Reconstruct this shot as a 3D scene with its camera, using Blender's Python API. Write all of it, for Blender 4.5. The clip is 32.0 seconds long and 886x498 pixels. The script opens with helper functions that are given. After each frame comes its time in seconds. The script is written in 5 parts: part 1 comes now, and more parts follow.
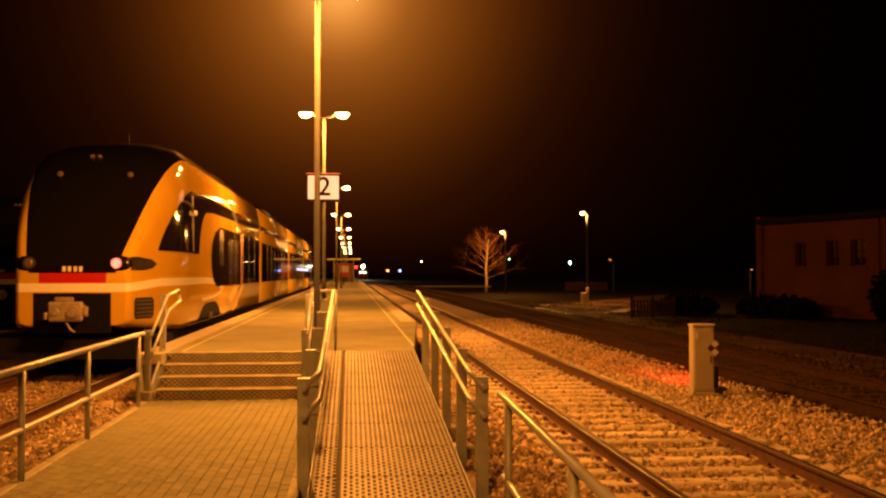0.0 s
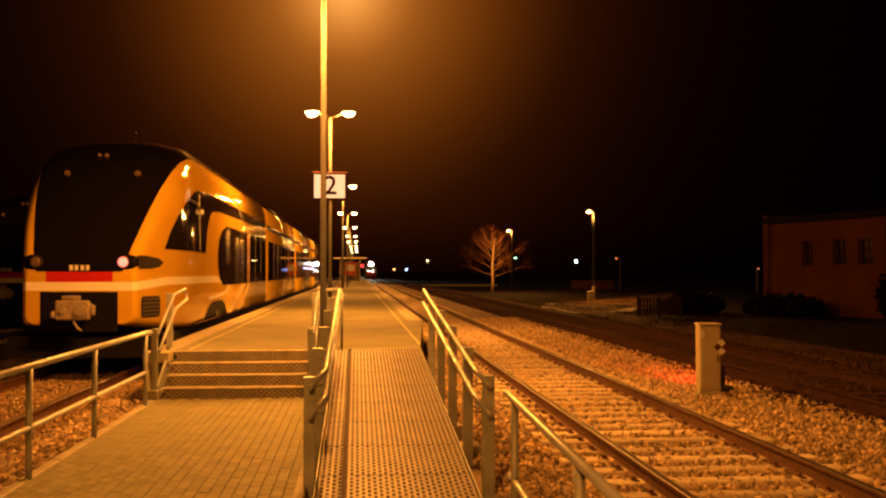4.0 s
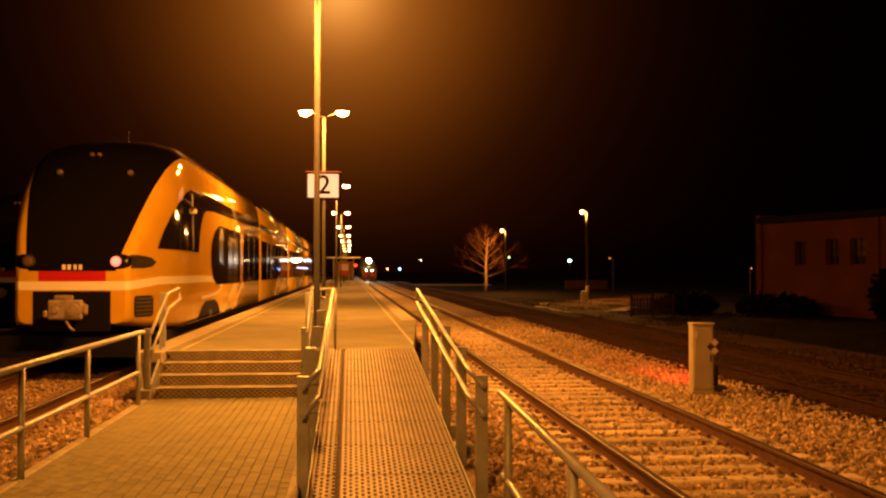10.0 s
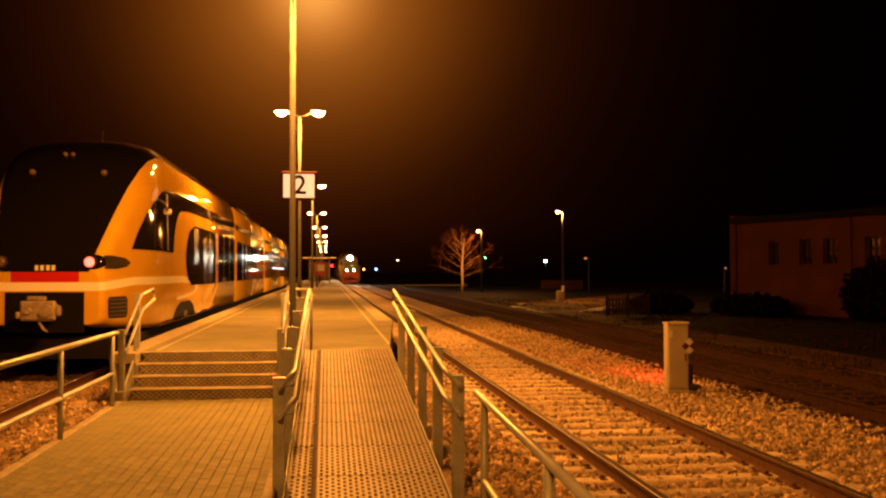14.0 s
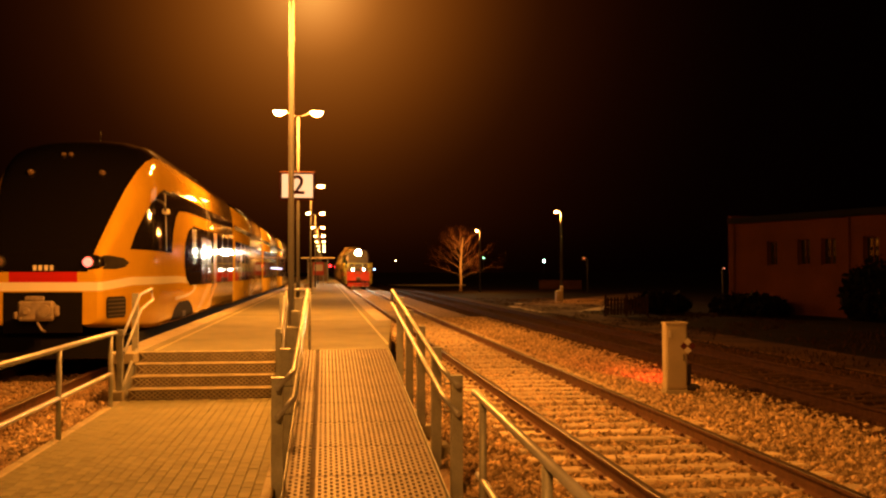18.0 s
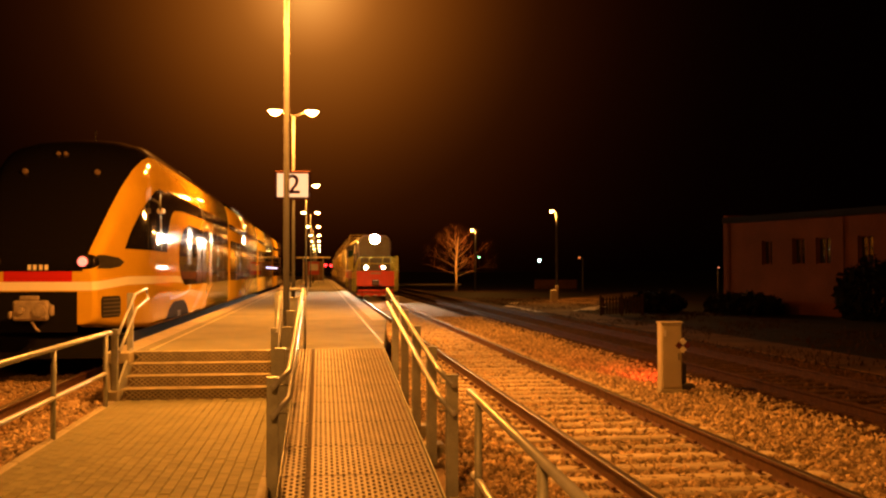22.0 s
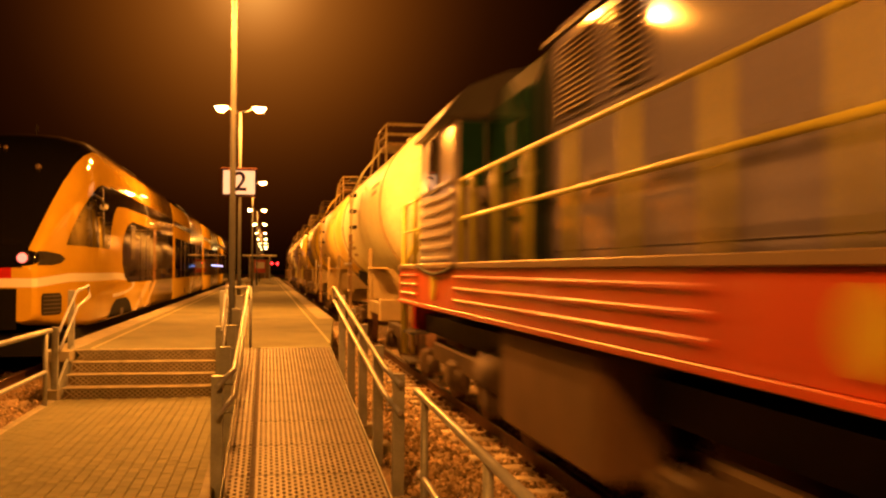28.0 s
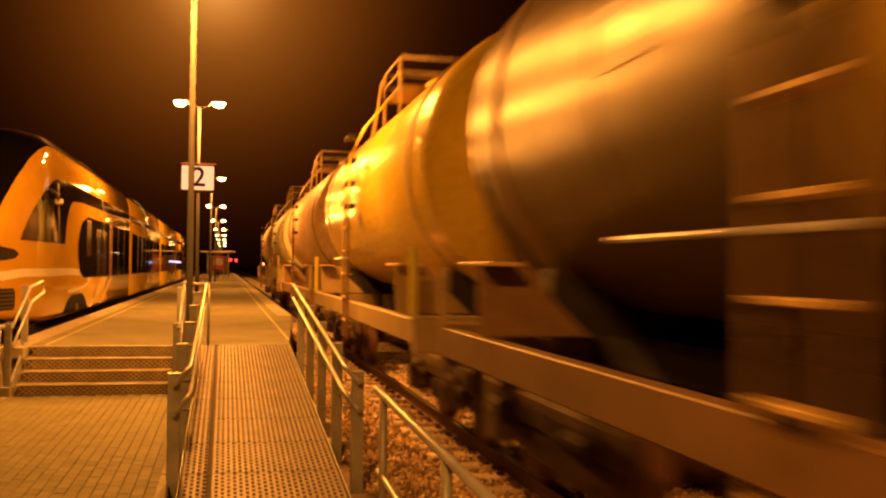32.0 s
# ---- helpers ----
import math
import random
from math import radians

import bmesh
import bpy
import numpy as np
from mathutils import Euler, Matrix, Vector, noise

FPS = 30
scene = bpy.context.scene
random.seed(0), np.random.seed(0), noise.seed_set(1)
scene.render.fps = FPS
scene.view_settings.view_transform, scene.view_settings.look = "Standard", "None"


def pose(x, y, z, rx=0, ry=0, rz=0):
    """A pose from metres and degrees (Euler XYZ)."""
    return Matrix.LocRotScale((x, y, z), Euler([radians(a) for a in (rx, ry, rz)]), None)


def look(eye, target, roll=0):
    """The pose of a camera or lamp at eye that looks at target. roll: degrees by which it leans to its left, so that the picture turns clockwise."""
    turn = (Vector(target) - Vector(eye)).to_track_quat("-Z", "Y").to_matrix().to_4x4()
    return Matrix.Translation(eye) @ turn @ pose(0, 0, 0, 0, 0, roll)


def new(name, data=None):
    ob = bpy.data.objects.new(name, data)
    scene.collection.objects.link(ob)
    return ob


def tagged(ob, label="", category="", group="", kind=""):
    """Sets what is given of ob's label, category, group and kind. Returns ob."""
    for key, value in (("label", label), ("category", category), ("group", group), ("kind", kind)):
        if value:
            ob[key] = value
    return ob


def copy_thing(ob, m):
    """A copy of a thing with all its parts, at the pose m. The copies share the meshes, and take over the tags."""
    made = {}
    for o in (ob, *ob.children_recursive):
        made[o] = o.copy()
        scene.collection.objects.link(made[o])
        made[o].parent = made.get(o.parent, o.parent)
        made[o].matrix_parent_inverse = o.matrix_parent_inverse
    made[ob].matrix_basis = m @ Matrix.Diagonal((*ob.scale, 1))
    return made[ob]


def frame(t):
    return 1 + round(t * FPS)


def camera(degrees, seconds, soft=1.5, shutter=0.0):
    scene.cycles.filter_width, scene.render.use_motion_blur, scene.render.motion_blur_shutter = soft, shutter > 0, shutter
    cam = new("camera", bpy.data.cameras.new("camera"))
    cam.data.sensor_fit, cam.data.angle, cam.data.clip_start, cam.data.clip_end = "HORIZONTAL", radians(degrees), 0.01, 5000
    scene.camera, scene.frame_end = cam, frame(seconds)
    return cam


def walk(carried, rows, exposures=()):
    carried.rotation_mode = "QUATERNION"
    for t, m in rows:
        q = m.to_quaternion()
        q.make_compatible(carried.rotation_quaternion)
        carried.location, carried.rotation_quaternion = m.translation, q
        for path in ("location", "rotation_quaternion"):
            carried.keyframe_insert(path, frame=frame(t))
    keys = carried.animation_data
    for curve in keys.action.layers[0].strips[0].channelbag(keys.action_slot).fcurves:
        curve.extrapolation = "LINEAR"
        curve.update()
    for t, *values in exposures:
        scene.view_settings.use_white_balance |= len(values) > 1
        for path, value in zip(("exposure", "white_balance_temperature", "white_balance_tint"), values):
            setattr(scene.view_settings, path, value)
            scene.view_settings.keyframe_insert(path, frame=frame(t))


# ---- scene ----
# ---------------------------------------------------------------- camera
EYE = Vector((0.0, 0.0, 1.74))


def aim(yaw, pitch, roll):
    y, p = radians(yaw), radians(pitch)
    way = Vector((math.sin(y) * math.cos(p), math.cos(y) * math.cos(p), math.sin(p)))
    return look(EYE, EYE + way * 10.0, roll)


cam = camera(47.55, 32.0, soft=2.3, shutter=1.2)
PATH = [
    (0, 5.216, 1.383, -0.047),
    (0.5, 5.324, 1.399, -0.000),
    (1, 5.308, 1.245, -0.042),
    (1.5, 5.152, 1.244, -0.061),
    (2, 5.106, 1.268, -0.023),
    (2.5, 5.011, 1.311, -0.032),
    (3, 4.865, 1.340, 0.110),
    (3.5, 4.882, 1.314, -0.026),
    (5.5, 4.821, 1.323, -0.007),
    (6, 4.879, 1.318, -0.006),
    (6.5, 4.916, 1.320, -0.014),
    (7, 4.946, 1.339, -0.057),
    (7.5, 5.019, 1.336, -0.059),
    (8, 5.088, 1.339, -0.027),
    (8.5, 5.099, 1.357, -0.012),
    (9, 5.122, 1.358, 0.034),
    (9.5, 5.156, 1.286, -0.049),
    (10, 5.230, 1.292, -0.002),
    (10.5, 5.537, 1.287, -0.010),
    (11, 5.901, 1.303, -0.002),
    (11.5, 6.158, 1.310, -0.027),
    (12, 6.699, 1.309, -0.067),
    (12.5, 6.755, 1.308, -0.103),
    (13, 6.613, 1.323, -0.096),
    (13.5, 6.573, 1.305, -0.086),
    (14, 6.582, 1.305, -0.081),
    (14.5, 6.608, 1.300, -0.080),
    (16.5, 6.642, 1.290, -0.130),
    (17, 6.646, 1.290, -0.135),
    (17.5, 6.666, 1.290, -0.136),
    (18, 6.669, 1.305, -0.084),
    (18.5, 6.670, 1.298, -0.108),
    (19, 6.726, 1.306, -0.073),
    (19.5, 6.811, 1.300, -0.103),
    (20, 6.893, 1.302, -0.090),
    (20.5, 6.905, 1.277, -0.135),
    (21, 6.909, 1.298, -0.099),
    (21.5, 6.937, 1.300, -0.130),
    (22, 6.932, 1.274, -0.095),
    (22.5, 6.937, 1.266, -0.131),
    (23, 6.952, 1.249, -0.149),
    (23.5, 6.952, 1.261, -0.155),
    (24, 7.043, 1.282, -0.160),
    (24.5, 7.138, 1.318, -0.116),
    (25, 7.291, 1.309, -0.043),
    (25.5, 7.619, 1.327, 0.072),
    (27.5, 9.441, 1.215, 0.255),
    (28, 9.915, 1.226, 0.284),
    (28.5, 10.193, 1.234, 0.305),
    (29, 10.564, 1.216, 0.323),
    (29.5, 10.935, 1.171, 0.375),
    (30, 11.336, 1.150, 0.444),
    (30.5, 11.544, 1.155, 0.503),
    (31, 11.780, 1.166, 0.543),
    (31.5, 11.977, 1.152, 0.597),
    (32, 12.190, 1.115, 0.647),
]
walk(cam, [(t, aim(a, b, c)) for t, a, b, c in PATH],
     exposures=[(0, -0.06), (24.0, -0.06), (27.5, -0.14), (32, -0.22)])

# ---------------------------------------------------------------- night sky and lamps
SODIUM = (1.0, 0.312, 0.034)
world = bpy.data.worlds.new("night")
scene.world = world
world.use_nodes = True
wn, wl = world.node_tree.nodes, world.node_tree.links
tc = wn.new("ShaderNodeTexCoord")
# lamp glow painted into the sky, brightest over the lamp-lit platform, black over open country
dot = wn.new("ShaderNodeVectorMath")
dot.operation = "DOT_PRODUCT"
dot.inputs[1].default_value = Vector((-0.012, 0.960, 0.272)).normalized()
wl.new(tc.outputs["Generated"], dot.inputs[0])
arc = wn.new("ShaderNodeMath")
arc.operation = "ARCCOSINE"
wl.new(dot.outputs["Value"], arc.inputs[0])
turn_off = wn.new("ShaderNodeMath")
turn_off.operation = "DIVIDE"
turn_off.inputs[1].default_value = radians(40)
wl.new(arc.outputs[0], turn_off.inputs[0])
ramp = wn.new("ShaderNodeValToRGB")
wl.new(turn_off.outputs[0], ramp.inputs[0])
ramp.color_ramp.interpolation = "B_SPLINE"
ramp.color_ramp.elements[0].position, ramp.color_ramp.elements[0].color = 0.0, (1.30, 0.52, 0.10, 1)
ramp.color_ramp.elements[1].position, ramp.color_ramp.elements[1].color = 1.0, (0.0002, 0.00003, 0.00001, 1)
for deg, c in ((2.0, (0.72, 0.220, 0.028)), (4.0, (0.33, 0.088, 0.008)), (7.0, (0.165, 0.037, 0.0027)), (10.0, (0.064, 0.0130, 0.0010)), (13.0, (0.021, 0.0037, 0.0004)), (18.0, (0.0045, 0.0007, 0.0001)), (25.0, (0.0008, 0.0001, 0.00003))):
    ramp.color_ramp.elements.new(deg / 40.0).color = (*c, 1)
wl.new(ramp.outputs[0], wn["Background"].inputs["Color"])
# the painted glow fades out towards the dark horizon
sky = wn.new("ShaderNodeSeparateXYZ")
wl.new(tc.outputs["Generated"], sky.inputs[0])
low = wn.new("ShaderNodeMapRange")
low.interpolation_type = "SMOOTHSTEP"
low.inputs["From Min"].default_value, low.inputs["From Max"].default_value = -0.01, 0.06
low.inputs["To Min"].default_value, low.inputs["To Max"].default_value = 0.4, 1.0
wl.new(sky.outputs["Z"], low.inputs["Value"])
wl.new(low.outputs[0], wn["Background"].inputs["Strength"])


def lamp(name, place, power, size=0.10, colour=SODIUM):
    """A street lamp's bulb, hanging just under its bowl."""
    d = bpy.data.lights.new(name, "POINT")
    d.shadow_soft_size, d.energy, d.color = size, power, colour
    ob = new(name, d)
    ob.location = place
    return ob


# ---------------------------------------------------------------- mesh builder
class Build:
    """Gathers vertices and faces of one mesh."""

    def __init__(self):
        self.v, self.f, self.s = [], [], []

    def add(self, verts, faces, smooth=False):
        n = len(self.v)
        self.v += [tuple(p) for p in verts]
        self.f += [tuple(i + n for i in q) for q in faces]
        self.s += [smooth] * len(faces)
        return self

    def box(self, x0, x1, y0, y1, z0, z1, b=0.0):
        if b <= 0:
            p = [(x, y, z) for z in (z0, z1) for y in (y0, y1) for x in (x0, x1)]
            return self.add(p, [(0, 2, 3, 1), (4, 5, 7, 6), (0, 1, 5, 4), (2, 6, 7, 3), (0, 4, 6, 2), (1, 3, 7, 5)])
        b = min(b, (x1 - x0) * 0.45, (y1 - y0) * 0.45, (z1 - z0) * 0.45)
        bm = bmesh.new()
        bmesh.ops.create_cube(bm, size=1.0)
        for w in bm.verts:
            w.co = Vector(((x0 + x1) / 2 + w.co.x * (x1 - x0), (y0 + y1) / 2 + w.co.y * (y1 - y0), (z0 + z1) / 2 + w.co.z * (z1 - z0)))
        bmesh.ops.bevel(bm, geom=list(bm.edges), offset=b, segments=1, profile=0.5, affect="EDGES")
        bm.verts.index_update()
        self.add([w.co for w in bm.verts], [[w.index for w in q.verts] for q in bm.faces])
        bm.free()
        return self

    def tube(self, path, r, n=10, caps=True):
        """A round bar along a path of points."""
        path = [Vector(p) for p in path]
        rings = []
        for i, p in enumerate(path):
            a = path[max(i - 1, 0)]
            c = path[min(i + 1, len(path) - 1)]
            d = (c - a).normalized()
            u = d.cross(Vector((0, 0, 1)) if abs(d.z) < 0.9 else Vector((1, 0, 0))).normalized()
            w = d.cross(u)
            rr = r[i] if isinstance(r, (list, tuple)) else r
            rings.append([p + (u * math.cos(k * 2 * math.pi / n) + w * math.sin(k * 2 * math.pi / n)) * rr for k in range(n)])
        return self.loft(rings, caps)

    def loft(self, rings, caps=True, smooth=True, closed=True):
        n = len(rings[0])
        verts = [p for r in rings for p in r]
        faces = []
        for i in range(len(rings) - 1):
            for k in range(n if closed else n - 1):
                a, b = i * n + k, i * n + (k + 1) % n
                faces.append((a, b, b + n, a + n))
        base = len(self.v)
        self.add(verts, faces, smooth)
        if caps:
            self.f += [tuple(base + k for k in range(n))[::-1], tuple(base + (len(rings) - 1) * n + k for k in range(n))]
            self.s += [False, False]
        return self

    def lathe(self, axis, centre, prof, n=24, caps=True):
        """prof: (along the axis, radius)."""
        rings = []
        for a, r in prof:
            ring = []
            for k in range(n):
                c, s = math.cos(k * 2 * math.pi / n) * r, math.sin(k * 2 * math.pi / n) * r
                q = {"x": (a, c, s), "y": (c, a, -s), "z": (c, s, a)}[axis]
                ring.append((centre[0] + q[0], centre[1] + q[1], centre[2] + q[2]))
            rings.append(ring)
        return self.loft(rings, caps)

    def prism(self, poly, axis, a0, a1):
        """A polygon in the plane across the axis, pushed from a0 to a1."""
        def at(p, a):
            return {"x": (a, p[0], p[1]), "y": (p[0], a, p[1]), "z": (p[0], p[1], a)}[axis]
        n = len(poly)
        verts = [at(p, a0) for p in poly] + [at(p, a1) for p in poly]
        faces = [tuple(range(n))[::-1], tuple(range(n, 2 * n))] + [(k, (k + 1) % n, n + (k + 1) % n, n + k) for k in range(n)]
        return self.add(verts, faces)

    def mesh(self, name):
        me = bpy.data.meshes.new(name)
        me.from_pydata(self.v, [], self.f)
        me.polygons.foreach_set("use_smooth", self.s)
        me.update()
        bm = bmesh.new()
        bm.from_mesh(me)
        bmesh.ops.recalc_face_normals(bm, faces=bm.faces)
        bm.to_mesh(me)
        bm.free()
        return me


def part(name, b, material, parent, label=""):
    """One mesh object under a thing or a part."""
    me = b if isinstance(b, bpy.types.Mesh) else b.mesh(name)
    if material and not me.materials:
        me.materials.append(material)
    ob = new(name, me)
    ob.parent = parent
    if label:
        ob["label"] = label
    return ob


def thing(name, label, category, at=None, group="", kind=""):
    ob = new(name)
    ob.empty_display_size = 0.2
    if at:
        ob.location = at
    return tagged(ob, label, category, group, kind)


def single(name, b, material, label, category, group="", kind=""):
    return tagged(part(name, b, material, None), label, category, group, kind)


# ---------------------------------------------------------------- materials
def mat(name, colour, rough=0.6, metal=0.0, vary=0.25, scale=3.0, fine=40.0, bump=0.15, dark=None, rand=0.0, spec=0.5, coat=0.0):
    """Colour varied at two scales, with fine relief."""
    m = bpy.data.materials.new(name)
    m.use_nodes = True
    n, l = m.node_tree.nodes, m.node_tree.links
    p = n["Principled BSDF"]
    co = n.new("ShaderNodeTexCoord")
    big = n.new("ShaderNodeTexNoise")
    big.inputs["Scale"].default_value, big.inputs["Detail"].default_value = scale, 6
    small = n.new("ShaderNodeTexNoise")
    small.inputs["Scale"].default_value, small.inputs["Detail"].default_value = fine, 3
    for q in (big, small):
        l.new(co.outputs["Object"], q.inputs["Vector"])
    add = n.new("ShaderNodeMath")
    add.operation = "MULTIPLY_ADD"
    add.inputs[1].default_value = 0.65
    l.new(big.outputs["Fac"], add.inputs[0])
    half = n.new("ShaderNodeMath")
    half.operation = "MULTIPLY"
    half.inputs[1].default_value = 0.35
    l.new(small.outputs["Fac"], half.inputs[0])
    l.new(half.outputs[0], add.inputs[2])
    fac = add.outputs[0]
    if rand:
        info = n.new("ShaderNodeObjectInfo")
        mix = n.new("ShaderNodeMath")
        mix.operation = "MULTIPLY_ADD"
        mix.inputs[1].default_value = rand
        l.new(info.outputs["Random"], mix.inputs[0])
        sub = n.new("ShaderNodeMath")
        sub.operation = "SUBTRACT"
        sub.inputs[1].default_value = rand / 2
        l.new(fac, sub.inputs[0])
        l.new(sub.outputs[0], mix.inputs[2])
        fac = mix.outputs[0]
    r = n.new("ShaderNodeValToRGB")
    lo = dark or tuple(c * (1 - vary) for c in colour)
    hi = tuple(min(1, c * (1 + vary * 0.6)) for c in colour)
    r.color_ramp.elements[0].position, r.color_ramp.elements[0].color = 0.32, (*lo, 1)
    r.color_ramp.elements[1].position, r.color_ramp.elements[1].color = 0.68, (*hi, 1)
    l.new(fac, r.inputs[0])
    l.new(r.outputs[0], p.inputs["Base Color"])
    rr = n.new("ShaderNodeMapRange")
    rr.inputs["To Min"].default_value, rr.inputs["To Max"].default_value = max(0.02, rough - min(0.12, rough * 0.35)), min(1, rough + min(0.12, rough * 0.35))
    l.new(small.outputs["Fac"], rr.inputs["Value"])
    l.new(rr.outputs[0], p.inputs["Roughness"])
    p.inputs["Metallic"].default_value = metal
    p.inputs["Specular IOR Level"].default_value = spec
    p.inputs["Coat Weight"].default_value = coat
    p.inputs["Coat Roughness"].default_value = 0.06
    if bump:
        b = n.new("ShaderNodeBump")
        b.inputs["Strength"].default_value, b.inputs["Distance"].default_value = bump, 0.01
        l.new(small.outputs["Fac"], b.inputs["Height"])
        l.new(b.outputs[0], p.inputs["Normal"])
    return m


def glow(name, colour, strength):
    m = bpy.data.materials.new(name)
    m.use_nodes = True
    p = m.node_tree.nodes["Principled BSDF"]
    p.inputs["Base Color"].default_value = (*colour, 1)
    p.inputs["Emission Color"].default_value = (*colour, 1)
    p.inputs["Emission Strength"].default_value = strength
    return m


GALV = mat("galvanised_steel", (0.38, 0.41, 0.42), 0.48, 0.2, 0.3, 6, 60, 0.08)
PIPE = mat("brushed_rail_pipe", (0.44, 0.47, 0.56), 0.36, 0.15, 0.2, 5, 80, 0.05, spec=0.5)
POLE = mat("galvanised_pole", (0.046, 0.048, 0.056), 0.7, 0.0, 0.25, 2, 50, 0.05, spec=0.15)
STEEL = mat("rusty_rail", (0.13, 0.06, 0.032), 0.65, 0.35, 0.5, 8, 60, 0.3)
RAILTOP = mat("worn_rail_head", (0.07, 0.05, 0.04), 0.5, 0.3, 0.3, 3, 40, 0.05)
CONC = mat("sleeper_concrete", (0.62, 0.53, 0.40), 0.85, 0, 0.35, 5, 60, 0.3, rand=0.3)
BED = mat("ballast_bed", (0.27, 0.19, 0.125), 0.95, 0, 0.6, 4, 25, 0.6)
PAVE = mat("paver_concrete", (0.228, 0.225, 0.130), 0.8, 0, 0.22, 3, 70, 0.2, rand=0.35)
JOINT = mat("sand_joint", (0.11, 0.085, 0.06), 0.95, 0, 0.3, 6, 60, 0.3)
ASPH = mat("platform_asphalt", (0.205, 0.205, 0.125), 0.85, 0, 0.4, 0.9, 60, 0.35)
COPE = mat("coping_concrete", (0.39, 0.36, 0.27), 0.75, 0, 0.25, 4, 60, 0.2, rand=0.2)
YELLOW = mat("yellow_line_paint", (0.48, 0.45, 0.25), 0.6, 0, 0.35, 6, 60, 0.1)
# the night's dark over the ground is put into this near-black colour
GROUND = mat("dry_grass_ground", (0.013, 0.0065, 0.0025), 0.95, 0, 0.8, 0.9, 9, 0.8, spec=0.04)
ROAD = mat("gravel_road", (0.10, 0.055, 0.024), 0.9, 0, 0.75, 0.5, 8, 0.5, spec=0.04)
BLACK = mat("black_underframe", (0.025, 0.02, 0.018), 0.7, 0.2, 0.5, 5, 40, 0.2)
DARKGLASS = mat("dark_glass", (0.016, 0.012, 0.010), 0.035, 0, 0.2, 2, 10, 0.0, spec=0.45)
WHITE = mat("white_paint", (0.78, 0.76, 0.72), 0.5, 0, 0.12, 4, 60, 0.05)

# ---------------------------------------------------------------- ground, tracks, platform
PZ, GZ, BZ = 0.55, -0.06, -0.20        # platform top, paving, ballast bed
XT, XL = 3.37, -4.86                   # centre lines of the right-hand and left-hand track
TRACKS = [(XT, "main"), (7.75, "siding"), (XL, "platform"), (-10.9, "far")]

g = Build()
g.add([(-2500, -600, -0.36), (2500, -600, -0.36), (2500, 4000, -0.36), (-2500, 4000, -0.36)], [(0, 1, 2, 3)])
single("ground", g, GROUND, "dry grass and earth beside the railway, coloured near black for night", "ground", kind="structure")

b = Build()
for x0, x1 in ((-13.4, -2.2), (1.2, 6.2)):
    b.prism([(x0 - 0.3, -0.355), (x1 + 0.3, -0.355), (x1, BZ), (x0, BZ)], "y", -30, 420)
single("ballast_bed", b, BED, "brown stone ballast under the tracks", "ballast", kind="structure")
# the siding's lack of light is put into a darker bed colour
OLDBED = mat("dimmed_siding_ballast", (0.05, 0.026, 0.012), 0.95, 0, 0.6, 2, 20, 0.6, spec=0.04)
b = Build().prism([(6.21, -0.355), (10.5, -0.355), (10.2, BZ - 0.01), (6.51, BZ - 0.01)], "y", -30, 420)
single("siding_bed", b, OLDBED, "siding ballast coloured dark for its lack of light", "ballast", kind="structure")


def rail_mesh(length):
    prof = [(-0.066, -0.17), (0.066, -0.17), (0.066, -0.158), (0.012, -0.145), (0.010, -0.045), (0.035, -0.035),
            (0.036, -0.006), (0.028, 0.0), (-0.028, 0.0), (-0.036, -0.006), (-0.035, -0.035), (-0.010, -0.045), (-0.012, -0.145), (-0.066, -0.158)]
    me = Build().prism(prof, "y", 0, length).mesh("rail")
    me.materials.append(STEEL)
    me.materials.append(RAILTOP)
    for p in me.polygons:
        if p.normal.z > 0.5 and p.center.z > -0.01:
            p.material_index = 1
    return me


RAIL = rail_mesh(25.0)
# siding rails: a copy recoloured darker for the missing light
OLDRAIL = RAIL.copy()
OLDSTEEL = mat("dimmed_rusty_rail", (0.05, 0.024, 0.014), 0.8, 0.1, 0.5, 8, 60, 0.3, spec=0.04)
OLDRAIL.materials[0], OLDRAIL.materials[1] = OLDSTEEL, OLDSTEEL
SLEEPER = Build().prism([(-0.145, -0.36), (0.145, -0.36), (0.115, -0.165), (0.09, -0.15), (-0.09, -0.15), (-0.115, -0.165)], "x", -1.32, 1.32).mesh("sleeper")
SLEEPER.materials.append(CONC)
# siding sleepers: a copy whose colour is darkened the same way
OLDWOOD = mat("dimmed_sleeper_wood", (0.06, 0.033, 0.017), 0.9, 0, 0.4, 4, 40, 0.3, rand=0.3, spec=0.04)
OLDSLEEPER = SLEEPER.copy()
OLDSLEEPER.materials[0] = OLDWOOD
clip = Build()
for sx in (-1, 1):
    clip.box(sx * 0.09 - 0.035, sx * 0.09 + 0.035, -0.06, 0.06, -0.16, -0.135, 0.006)
    clip.lathe("z", (sx * 0.10, 0, -0.135), [(0, 0.022), (0.03, 0.020)], 6)
CLIP = clip.mesh("rail_clip")
CLIP.materials.append(STEEL)
rs = random.Random(4)
